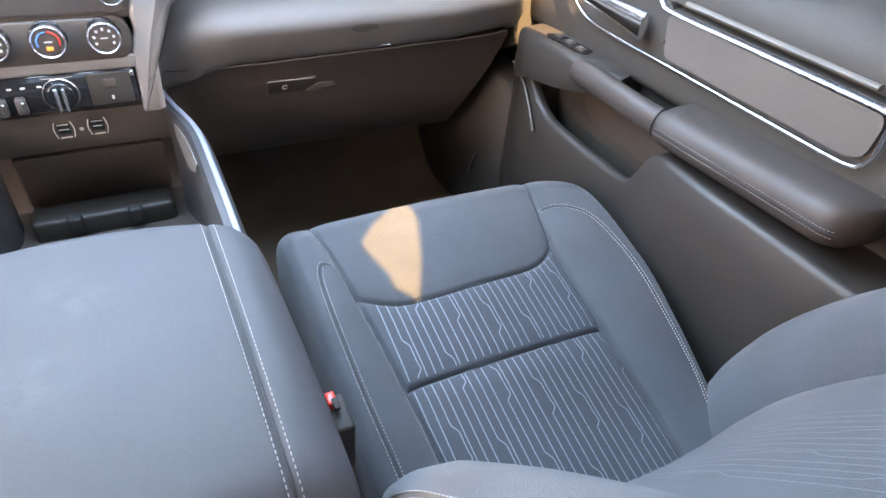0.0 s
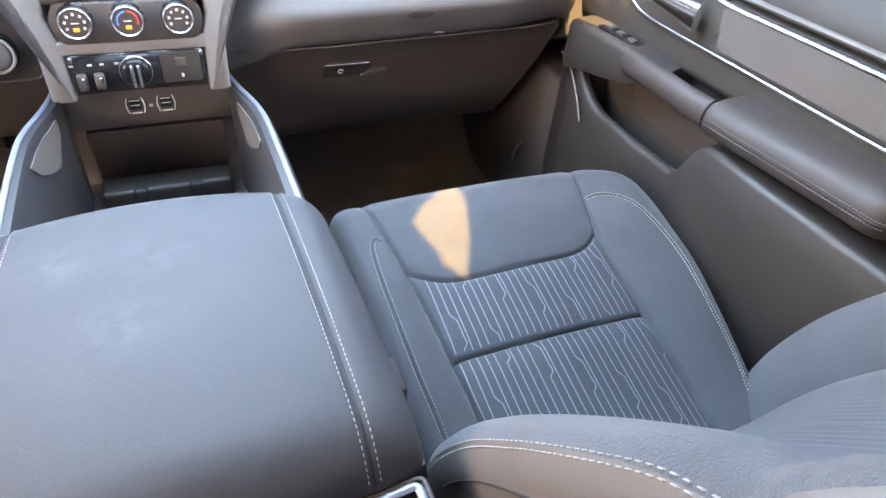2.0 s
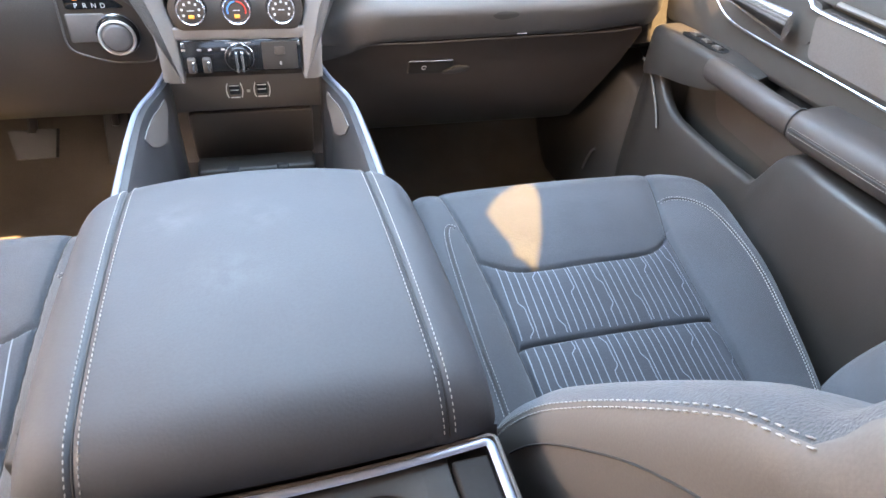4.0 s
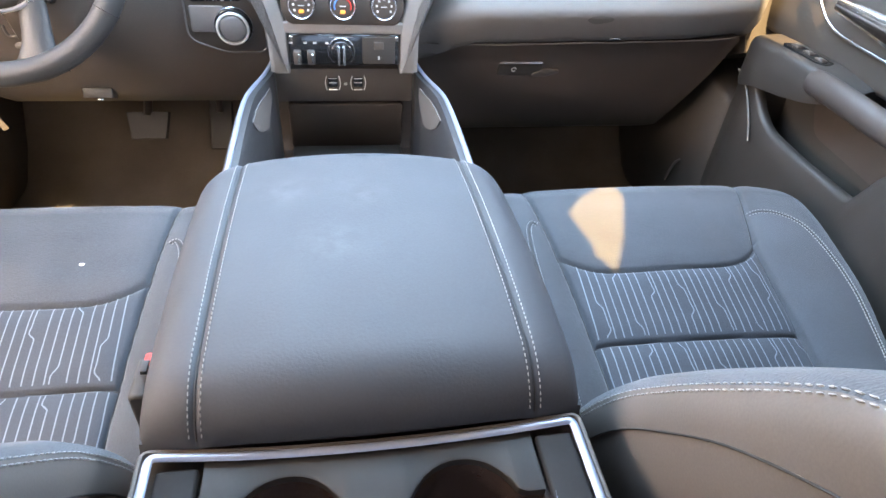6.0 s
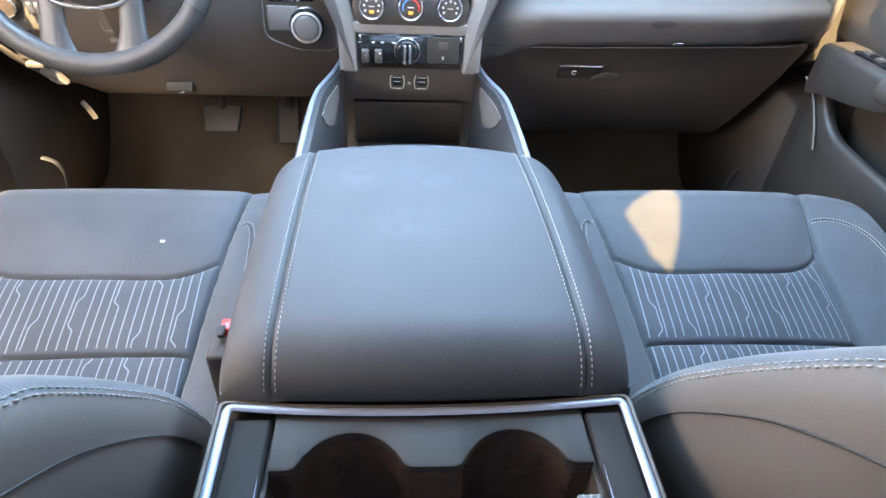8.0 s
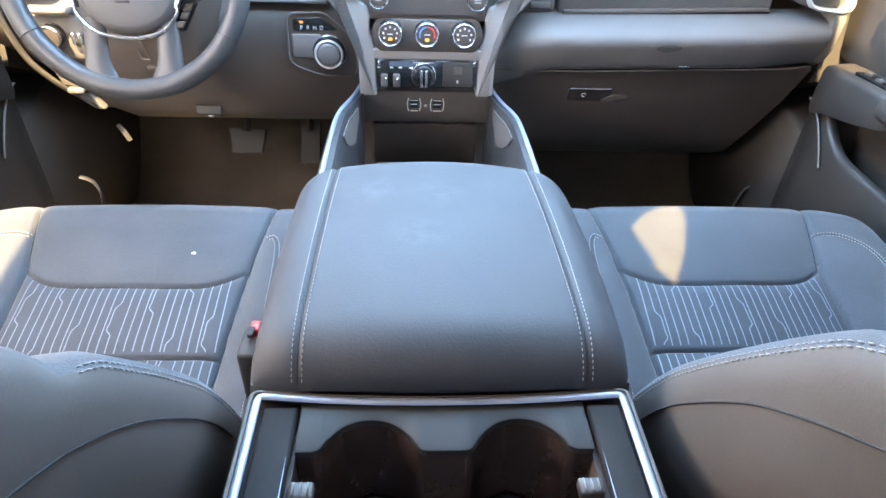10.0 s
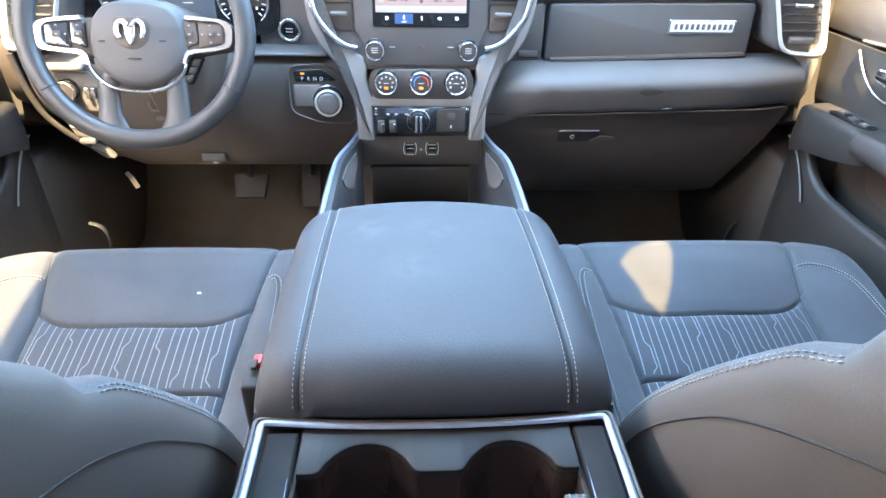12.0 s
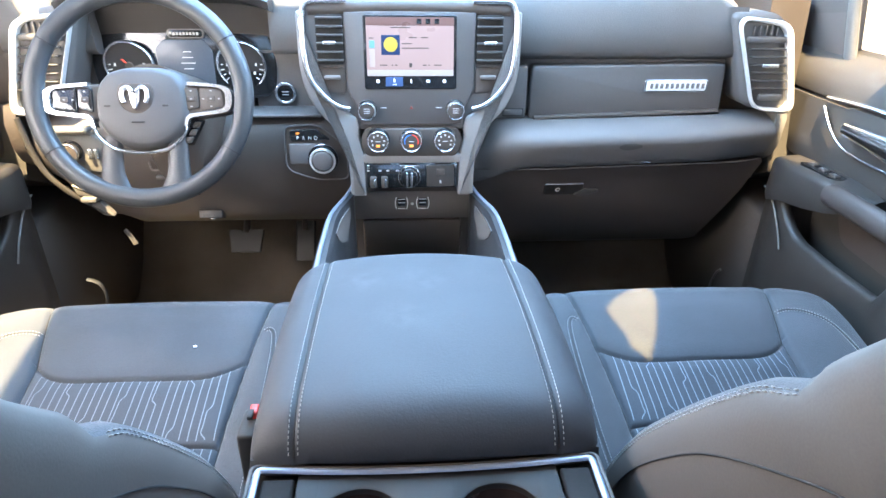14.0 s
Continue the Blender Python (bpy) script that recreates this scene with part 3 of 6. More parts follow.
for s in (1, -1):
    vent(s * 0.1535, 0.745, 0.836, 0.0262, 6, stack, STACK_N, dash)
    bm = bmesh.new()
    plate(bm, soften([(s * 0.127, 0.740), (s * 0.186, 0.740), (s * 0.178, 0.708), (s * 0.155, 0.692), (s * 0.127, 0.690)], 0.006), stack, -0.03, -0.001, 0.002)
    part("vent_apron", bm, HARD, dash)
    bm = bmesh.new()
    rbox(bm, stack(s * 0.152, 0.722, 0.003), (0.032, 0.008, 0.008), 0.003, 3)
    part("vent_wheel", bm, SILVER, dash)
# screen with its frame
bm = bmesh.new()
plate(bm, mirror_poly([(0.075, 0.842), (0.1255, 0.840), (0.1265, 0.800), (0.1245, 0.75), (0.1240, 0.700), (0.116, 0.680), (0.106, 0.664), (0.102, 0.632), (0.085, 0.630)]), stack, -0.03, 0.004, 0.004)
head = part("screen_frame", bm, STACKGREY, dash, "matte black frame of the touch screen")
bm = bmesh.new()
plate(bm, rounded(-0.090, 0.089, 0.700, 0.8355, 0.005), stack, 0.0, 0.0055, 0.001)
part("screen_glass", bm, PIANO, head)


def lit(name, poly, d, color, strength, parent, label=""):
    m = material("display_" + name, [0.06 * c for c in color], 0.3, bump=0.0, vary=0.02, emit=(*color, strength))
    b = bmesh.new()
    plate(b, poly, stack, 0.004, d, 0.0002)
    return part(name, b, m, parent, label)


lit("display", rounded(-0.0842, 0.0830, 0.7252, 0.8165, 0.001), 0.0062, (0.95, 0.68, 0.64), 0.20, head, "lit touch screen with a pale pink page")
lit("display_header", rounded(-0.0842, 0.0830, 0.8167, 0.8315, 0.001), 0.0062, (0.55, 0.33, 0.30), 0.15, head)
lit("display_footer", rounded(-0.0838, 0.0826, 0.7255, 0.7365, 0.001), 0.0066, (1.0, 0.93, 0.91), 0.21, head)
lit("display_tile", rounded(-0.056, -0.0205, 0.7640, 0.8000, 0.001), 0.0066, (0.04, 0.10, 0.30), 0.2, head)
m_disc = [(-0.038 + 0.0135 * math.cos(a), 0.783 + 0.0135 * math.sin(a)) for a in np.linspace(0, 2 * math.pi, 20, endpoint=False)]
lit("display_symbol", m_disc, 0.0070, (0.95, 0.75, 0.12), 0.3, head)
lit("display_tab", rounded(-0.0490, -0.0155, 0.7060, 0.7235, 0.001), 0.0064, (0.10, 0.20, 0.50), 0.25, head)
lit("display_mark", rounded(-0.0790, -0.0685, 0.7760, 0.7900, 0.001), 0.0066, (0.35, 0.75, 0.85), 0.25, head)
lit("display_strip", rounded(-0.0790, -0.0685, 0.7420, 0.7745, 0.001), 0.0064, (1.0, 0.86, 0.82), 0.22, head)
bars = [(-0.017, 0.003, 0.7835), (-0.017, 0.035, 0.7755), (-0.003, 0.012, 0.7945), (0.020, 0.034, 0.7945), (-0.060, -0.045, 0.7445), (-0.037, -0.034, 0.7445), (-0.031, -0.025, 0.7445), (0.023, 0.031, 0.7445), (0.034, 0.037, 0.7445), (0.045, 0.060, 0.7445), (-0.038, 0.0, 0.8125), (-0.079, -0.070, 0.7935)]
bm = bmesh.new()
for a, b, z in bars:
    plate(bm, rounded(a, b, z, z + 0.0019, 0.0005, 2), stack, 0.004, 0.0066, 0.0001)
plate(bm, rounded(-0.003, 0.003, 0.7415, 0.7490, 0.001, 2), stack, 0.004, 0.0066, 0.0001)
part("display_text", bm, HARD, head)
bm = bmesh.new()
for x, w, h in ((-0.0640, 0.003, 0.0030), (0.0005, 0.0015, 0.0035), (0.0335, 0.0035, 0.0024), (0.0655, 0.003, 0.0030)):
    plate(bm, rounded(x - w, x + w, 0.7155 - h, 0.7155 + h, 0.001, 2), stack, 0.004, 0.0066, 0.0001)
plate(bm, rounded(-0.036, -0.028, 0.7085, 0.7105, 0.0006, 2), stack, 0.004, 0.0068, 0.0001)
plate(bm, rounded(-0.0340, -0.0305, 0.7135, 0.7205, 0.001, 2), stack, 0.004, 0.0068, 0.0001)
part("display_icons", bm, WHITE, head)
bm = bmesh.new()
for x in (0.012, 0.029, 0.046):
    plate(bm, rounded(x, x + 0.009, 0.8195, 0.8290, 0.001, 2), stack, 0.004, 0.0066, 0.0001)
part("display_buttons", bm, PIANO, head)


def knob(parent, x, z, r, depth, place, axis, mark=None):
    b = bmesh.new()
    disc(b, place(x, z, 0.0), axis, r * 1.12, 0.006, 36, 0.002)
    k = part("knob", b, PIANO, parent, "black rotary knob with a chrome collar")
    b = bmesh.new()
    disc(b, place(x, z, 0.004), axis, r * 0.93, depth, 36, 0.003)
    part("knob_face", b, HARD, k)
    b = bmesh.new()
    ring(b, place(x, z, depth + 0.002), axis, r * 0.97, r * 0.09, 0.004)
    part("knob_ring", b, SATIN, k)
    return k


for s in (1, -1):
    k = knob(dash, s * 0.087, 0.6615, 0.0165, 0.020, stack, STACK_N)
    b = bmesh.new()
    for dz in (-0.003, 0.001, 0.005):
        plate(b, rounded(s * 0.087 - 0.006, s * 0.087 + 0.006, 0.6615 + dz, 0.6627 + dz, 0.0005, 2), stack, 0.02, 0.0248, 0.0002)
    part("knob_print", b, PRINT, k)
bm = bmesh.new()
plate(bm, soften([(-0.0040, 0.6620), (0.0040, 0.6620), (0.0, 0.6690)], 0.001), stack, 0.002, 0.0055, 0.0003)
part("hazard_mark", bm, DIMRED, dash)
bm = bmesh.new()
for s in (1, -1):
    plate(bm, rounded(s * 0.055 - 0.006, s * 0.055 + 0.006, 0.6640, 0.6652, 0.0005, 2), stack, 0.002, 0.0052, 0.0002)
part("button_print", bm, PRINT, dash)
# climate panel with three dials
bm = bmesh.new()
plate(bm, soften(mirror_poly([(0.089, 0.5675), (0.1005, 0.583), (0.1020, 0.604), (0.0915, 0.6245)]), 0.008), stack, -0.02, 0.004, 0.003)
clim = part("climate_panel", bm, HARD, dash, "dark climate panel with three rotary dials")
for i, x in enumerate((-0.0675, -0.001, 0.0665)):
    k = knob(clim, x, 0.602, 0.0205, 0.016, stack, STACK_N)
    c = stack(x, 0.602, 0.0206)
    if i < 2:
        b = bmesh.new()
        plate(b, rounded(x - 0.004, x + 0.004, 0.5915, 0.5965, 0.001, 2), stack, 0.018, 0.0212, 0.0003)
        part("dial_light", b, AMBER, k)
    b = bmesh.new()
    plate(b, rounded(x - 0.005, x + 0.005, 0.602, 0.6032, 0.0004, 2), stack, 0.018, 0.0212, 0.0002)
    if i != 1:
        for q in range(7):
            a = radians(-30 + 40 * q)
            xx, zz = x + 0.0125 * math.cos(a), 0.602 + 0.0125 * math.sin(a)
            plate(b, rounded(xx - 0.0017, xx + 0.0017, zz - 0.0017, zz + 0.0017, 0.0006, 2), stack, 0.018, 0.0211, 0.0002)
    part("dial_print", b, PRINT, k)
    if i == 1:
        for c0, c1, mm in ((95, 200, BLUE), (-20, 85, RED)):
            b = bmesh.new()
            tube(b, [stack(x + 0.0135 * math.cos(radians(a)), 0.602 + 0.0135 * math.sin(radians(a)), 0.0204) for a in np.linspace(c0, c1, 12)], 0.0012, 0.0012, 6)
            part("dial_arc", b, mm, k)
# switch panel with toggles and mode knob
bm = bmesh.new()
plate(bm, rounded(-0.0935, 0.0935, 0.502, 0.5525, 0.006), stack, -0.02, 0.003, 0.002)
swp = part("switch_panel", bm, PIANO, dash, "gloss black switch panel below the climate dials")
for x in (-0.0800, -0.0570):
    b = bmesh.new()
    rbox(b, stack(x, 0.516, 0.007), (0.013, 0.012, 0.024), 0.003, 3)
    part("toggle_base", b, BIN, swp)
    b = bmesh.new()
    rbox(b, stack(x + 0.003, 0.517, 0.012), (0.005, 0.014, 0.017), 0.002, 3)
    part("toggle", b, CHROME, swp)
b = bmesh.new()
for x in (-0.09, -0.066, -0.05, -0.03):
    plate(b, rounded(x - 0.003, x + 0.003, 0.537, 0.540, 0.0006, 2), stack, 0.002, 0.0036, 0.0002)
part("switch_print", b, PRINT, swp)
b = bmesh.new()
disc(b, stack(-0.006, 0.526, 0.002), STACK_N, 0.0215, 0.016, 32, 0.004, 0.019)
mk = part("mode_knob", b, PIANO, swp)
b = bmesh.new()
ring(b, stack(-0.006, 0.526, 0.006), STACK_N, 0.0222, 0.0012, 0.002)
part("knob_ring", b, SATIN, mk)
for dx in (-0.0045, 0.0045):
    b = bmesh.new()
    rbox(b, stack(-0.006 + dx, 0.524, 0.020), (0.0042, 0.008, 0.034), 0.001, 2)
    part("knob_grip", b, SATIN, mk)
b = bmesh.new()
tube(b, [stack(-0.026 + 0.040 * k / 8, 0.549, 0.005) for k in range(9)], 0.0010, 0.0010, 6)
part("switch_rim", b, CHROME, swp)
b = bmesh.new()
plate(b, rounded(0.030, 0.0865, 0.5045, 0.5495, 0.003), stack, 0.0, 0.0055, 0.001)
bl = part("blank_switch", b, DARKSHADE, swp)
b = bmesh.new()
plate(b, rounded(0.050, 0.0665, 0.529, 0.5420, 0.002), stack, 0.004, 0.0075, 0.001)
part("switch_cap", b, HARD, bl)
b = bmesh.new()
plate(b, rounded(0.052, 0.064, 0.531, 0.5345, 0.001, 2), stack, 0.003, 0.0062, 0.0002)
plate(b, rounded(0.0565, 0.0600, 0.512, 0.518, 0.001, 2), stack, 0.003, 0.0062, 0.0002)
part("switch_print", b, PRINT, bl)
for s in (1, -1):
    b = bmesh.new()
    rbox(b, stack(s * 0.0895, 0.5465, 0.004), (0.006, 0.004, 0.008), 0.0015, 2)
    part("panel_clip", b, CHROME, swp)


# ---- rotary shifter ----
def pod(x, z, d=0.0):
    return Vector((x, 1.060 - (0.56 - z) * 0.05 - d, z))


POD_N = Vector((0, -1, 0.05)).normalized()
bm = bmesh.new()
plate(bm, soften([(-0.262, 0.617), (-0.192, 0.620), (-0.150, 0.585), (-0.134, 0.555), (-0.134, 0.502), (-0.205, 0.502), (-0.264, 0.524)], 0.018), pod, -0.02, 0.004, 0.003)
sh = part("shifter_pod", bm, HARD, dash, "dark shifter pod with a rotary gear knob")
bm = bmesh.new()
rim = soften([(-0.262, 0.617), (-0.192, 0.620), (-0.150, 0.585), (-0.134, 0.555), (-0.134, 0.502), (-0.205, 0.502), (-0.264, 0.524)], 0.018)
tube(bm, [pod(x, z, 0.005) for x, z in rim], 0.0018, 0.0018, 6, Vector((0, 1, 0)), closed=True)
part("pod_rim", bm, SOFT, sh)
bm = bmesh.new()
plate(bm, soften([(-0.252, 0.608), (-0.196, 0.611), (-0.168, 0.588), (-0.252, 0.586)], 0.006), pod, 0.0, 0.006, 0.001)
gl = part("gear_display", bm, PIANO, sh)
bm = bmesh.new()
plate(bm, rounded(-0.256, -0.20, 0.536, 0.580, 0.004), pod, 0.0, 0.0065, 0.002)
part("pod_plate", bm, SILVER, sh)
for i, ch in enumerate("PRND"):
    cu = bpy.data.curves.new("gear_letter", 'FONT')
    cu.body, cu.size, cu.align_x, cu.extrude = ch, 0.0100, 'CENTER', 0.0002
    me = bpy.data.meshes.new_from_object(bpy.data.objects.new("tmp", cu))
    me.materials.append(WHITE)
    ob = new("gear_letter", me)
    ob.parent = gl
    ob.matrix_world = Matrix.Translation(pod(-0.236 + 0.0125 * i, 0.589, 0.0066)) @ pose(0, 0, 0, 88)
bm = bmesh.new()
plate(bm, rounded(-0.239, -0.232, 0.600, 0.604, 0.001, 2), pod, 0.004, 0.0068, 0.0002)
part("gear_light", bm, AMBER, gl)
bm = bmesh.new()
disc(bm, pod(-0.186, 0.548, 0.0), POD_N, 0.0315, 0.012, 40, 0.003, 0.030)
gk = part("gear_knob", bm, PIANO, sh, "chrome collared rotary gear knob")
bm = bmesh.new()
ring(bm, pod(-0.186, 0.548, 0.007), POD_N, 0.0312, 0.0016, 0.003)
part("knob_collar", bm, SATIN, gk)
bm = bmesh.new()
disc(bm, pod(-0.186, 0.548, 0.016), POD_N, 0.0245, 0.014, 40, 0.005, 0.0215)
part("knob_cap", bm, SILVER, gk)
bm = bmesh.new()
ring(bm, pod(-0.186, 0.548, 0.022), POD_N, 0.0252, 0.0024, 0.004)
part("knob_groove", bm, VENTRIM, gk)
# start button
bm = bmesh.new()
ring(bm, (-0.265, 1.131, 0.668), (0, -1, 0.05), 0.020, 0.0038, 0.004)
sb = part("start_button", bm, SATIN, dash, "round start button in a chrome ring")
bm = bmesh.new()
disc(bm, (-0.265, 1.136, 0.668), (0, -1, 0.05), 0.0175, 0.006, 32, 0.002)
part("button_cap", bm, PIANO, sb)
bm = bmesh.new()
for dz in (-0.002, 0.004):
    rbox(bm, (-0.265, 1.1295, 0.667 + dz), (0.014, 0.001, 0.0016), 0.0003, 1)
part("button_print", bm, PRINT, sb)


# ---- corner vents ----
def corner(s, lean, out=0.0):
    def place(x, z, d=0.0):
        return Vector((s * (x + 0.007 - out - (z - 0.74) * lean), 1.061 - d, z - 0.001))
    b = bmesh.new()
    plate(b, soften([(0.674, 0.655), (0.770, 0.640), (0.785, 0.66), (0.785, 0.815), (0.760, 0.842), (0.664, 0.842)], 0.022), place, -0.08, 0.003, 0.012)
    v = part("corner_vent", b, SOFT, dash)
    # chrome surround, broad on the outer side
    rim_out = soften([(0.689, 0.648), (0.785, 0.640), (0.786, 0.826), (0.671, 0.837)], 0.030, 8)
    rim_in = soften([(0.694, 0.656), (0.768, 0.650), (0.768, 0.817), (0.6765, 0.830)], 0.025, 8)
    b = bmesh.new()
    secs = []
    for (xo, zo), (xi, zi) in zip(rim_out, rim_in):
        xm, zm = (xo + xi) / 2, (zo + zi) / 2
        secs.append([place(xo, zo, -0.012), place(xo, zo, 0.004), place(xo * .8 + xm * .2, zo * .8 + zm * .2, 0.011), place(xm, zm, 0.014), place(xi * .8 + xm * .2, zi * .8 + zm * .2, 0.012), place(xi, zi, 0.007), place(xi, zi, -0.012)])
    loft(b, secs + secs[:1], True, False)
    bmesh.ops.remove_doubles(b, verts=b.verts, dist=1e-5)
    part("vent_surround", b, VENTRIM, v, "bright chrome surround of the corner vent")
    b = bmesh.new()
    plate(b, soften([(0.692, 0.666), (0.770, 0.657), (0.771, 0.814), (0.682, 0.826)], 0.02, 6), place, -0.03, 0.002, 0.002)
    part("vent_back", b, DARK, v)
    for k in range(6):
        z = 0.694 + 0.0158 * k
        b = bmesh.new()
        rbox(b, place(0.729, z, 0.006), (0.074, 0.018, 0.004), 0.0013, 2)
        part("slat", b, SLAT, v)
    b = bmesh.new()
    rbox(b, place(0.728, 0.791, 0.006), (0.080, 0.014, 0.012), 0.003, 2)
    part("vent_bar", b, SOFT, v)
    for k in range(5):
        b = bmesh.new()
        rbox(b, place(0.704 + 0.012 * k, 0.808, 0.002), (0.003, 0.014, 0.020), 0.001, 1)
        part("fin", b, SOFT, v)
    b = bmesh.new()
    rbox(b, place(0.729, 0.742, 0.017), (0.036, 0.008, 0.008), 0.002, 2)
    part("vent_tab", b, SATIN, v)
    b = bmesh.new()
    rbox(b, place(0.731, 0.676, 0.008), (0.05, 0.012, 0.014), 0.004, 3)
    part("vent_wheel", b, SILVER, v)
    return v


corner(1, 0.29)
corner(-1, 0.29, 0.028)
# end caps of the dashboard beside the doors
for s in (1, -1):
    bm = bmesh.new()
    loft(bm, [[(s * x, 1.090, 0.528), (s * x, 1.066, 0.545), (s * x, 1.050, 0.575), (s * x, 1.046, 0.630), (s * x, 1.060, 0.660), (s * x, 1.5, 0.660), (s * x, 1.5, 0.528)] for x in (0.780, 0.800, 0.8035)])
    # right cap is paler: its sunlit tan is put into the colour
    part("end_cap", bm, PILLAR if s > 0 else HARD, dash, "plastic cap closing the end of the dashboard")
    bm = bmesh.new()
    loft(bm, [[(s * x, 1.110, 0.655), (s * x, 1.135, 0.86), (s * x, 1.5, 0.90), (s * x, 1.5, 0.655)] for x in (0.760, 0.845)])
    part("end_filler", bm, HARD, dash)
    # added filler, shaped to keep sun off the kick panel below
    bm = bmesh.new()
    loft(bm, [[(s * x, 1.20, 0.438), (s * x, 1.066, 0.503), (s * x, 1.074, 0.53), (s * x, 1.104, 0.653), (s * x, 1.5, 0.653), (s * x, 1.5, 0.438)] for x in (0.8045, 0.886)])
    part("jamb_filler", bm, DOORMAT, dash)

bm = bmesh.new()
tube(bm, spline([(-0.695, 1.078, 0.441), (-0.725, 1.062, 0.475), (-0.755, 1.055, 0.517), (-0.770, 1.050, 0.57), (-0.776, 1.046, 0.64)], 30), 0.0035, 0.006, 8)
part("panel_edge", bm, DOORMAT, dash, "brown edge of the lower driver panel")


# ---- instrument cluster ----
def clus(x, z, d=0.0):
    return Vector((x, 1.135 - (z - 0.75) * -0.12 - d, z))


bm = bmesh.new()
loft(bm, [[(x, 1.30, 0.66), (x, 1.30, 0.90), (x, 1.12, 0.885 - 1.4 * max(0, abs(x + 0.46) - 0.12) ** 2), (x, 1.06, 0.872 - 2.2 * max(0, abs(x + 0.46) - 0.10) ** 2), (x, 1.065, 0.858 - 2.2 * max(0, abs(x + 0.46) - 0.10) ** 2),
                   (x, 1.13, 0.845 - 2.2 * max(0, abs(x + 0.46) - 0.10) ** 2), (x, 1.16, 0.66)] for x in np.linspace(-0.66, -0.268, 24)])
part("cluster_hood", bm, DARKSHADE, dash)
bm = bmesh.new()
loft(bm, [[(x, 1.58, 0.62), (x, 1.58, 0.93), (x, 1.40, 0.935), (x, 1.28, 0.905), (x, 1.28, 0.62)] for x in np.linspace(-0.66, -0.27, 8)])
part("cowl_pad", bm, SOFT, dash)
bm = bmesh.new()
plate(bm, soften([(-0.64, 0.66), (-0.285, 0.66), (-0.275, 0.74), (-0.30, 0.82), (-0.38, 0.845), (-0.54, 0.845), (-0.62, 0.82), (-0.65, 0.74)], 0.03), clus, -0.02, 0.0, 0.003)
clu = part("gauge_housing", bm, PIANO, dash, "instrument cluster with two chrome ringed gauges")
NUM = Vector((0, -1, -0.12)).normalized()
for gx in (-0.573, -0.348):
    b = bmesh.new()
    ring(b, clus(gx, 0.725, 0.004), NUM, 0.0485, 0.0032, 0.005)
    g = part("gauge_ring", b, SATIN, clu)
    b = bmesh.new()
    disc(b, clus(gx, 0.725, 0.0), NUM, 0.047, 0.003, 40)
    part("gauge_face", b, DARK, g)
    b = bmesh.new()
    for k in range(19):
        a = radians(-40 + 260 * k / 18)
        p = clus(gx + 0.040 * math.cos(a), 0.725 + 0.040 * math.sin(a), 0.0036)
        rbox(b, p, (0.008 if k % 2 == 0 else 0.005, 0.0006, 0.0016), 0.0, 1, Matrix.Rotation(-a, 3, 'Y'))
    part("gauge_ticks", b, WHITE, g)
    b = bmesh.new()
    for k in range(8):
        a = radians(-30 + 240 * k / 7)
        rbox(b, clus(gx + 0.029 * math.cos(a), 0.725 + 0.029 * math.sin(a), 0.0036), (0.0040, 0.0006, 0.0055), 0.0, 1)
    part("gauge_print", b, WHITE, g)
    b = bmesh.new()
    disc(b, clus(gx, 0.725, 0.003), NUM, 0.008, 0.005, 20, 0.002)
    part("needle_hub", b, HARD, g)
    b = bmesh.new()
    a = radians(135)
    rbox(b, clus(gx + 0.022 * math.cos(a), 0.725 + 0.022 * math.sin(a), 0.006), (0.044, 0.001, 0.003), 0.0, 1, Matrix.Rotation(-a, 3, 'Y'))
    part("needle", b, REDLIT, g)
CLD = material("cluster_display", (0.03, 0.035, 0.045), 0.25, bump=0.0, emit=(0.22, 0.27, 0.33, 0.10))
b = bmesh.new()
plate(b, soften([(-0.517, 0.680), (-0.404, 0.680), (-0.404, 0.755), (-0.422, 0.775), (-0.500, 0.775), (-0.517, 0.760)], 0.006), clus, 0.0, 0.003, 0.0005)
cd = part("cluster_screen", b, CLD, clu, "grey lit information display")
b = bmesh.new()
for k, w in enumerate((0.010, 0.014, 0.018, 0.012)):
    rbox(b, clus(-0.455, 0.752 - 0.011 * k, 0.0034), (w * 1.6, 0.0005, 0.0018), 0, 1)
part("cluster_text", b, PRINT, cd)
b = bmesh.new()
plate(b, rounded(-0.490, -0.416, 0.778, 0.796, 0.007), clus, 0.0, 0.004, 0.0005)
od = part("odometer", b, SILVER, clu)
b = bmesh.new()
plate(b, rounded(-0.486, -0.420, 0.7805, 0.7935, 0.005), clus, 0.0, 0.0048, 0.0005)
part("odometer_face", b, PIANO, od)
b = bmesh.new()
for k in range(8):
    rbox(b, clus(-0.476 + 0.0066 * k, 0.787, 0.0052), (0.0045, 0.0005, 0.006), 0, 1)
part("odometer_print", b, PRINT, od)

# ---- steering wheel ----
wheel = thing("steering_wheel", "leather wrapped four spoke steering wheel with chrome trim", "steering wheel")
WC = Vector((-0.455, 0.885, 0.715))
WN = Vector((0.02, -0.93, 0.36)).normalized()          # faces the driver
WX = Vector((1, 0.0215, 0)).normalized()
WX = (WX - WN * WX.dot(WN)).normalized()
WY = WN.cross(WX)


def wh(x, y, d=0.0):
    return WC + WX * x + WY * y + WN * d


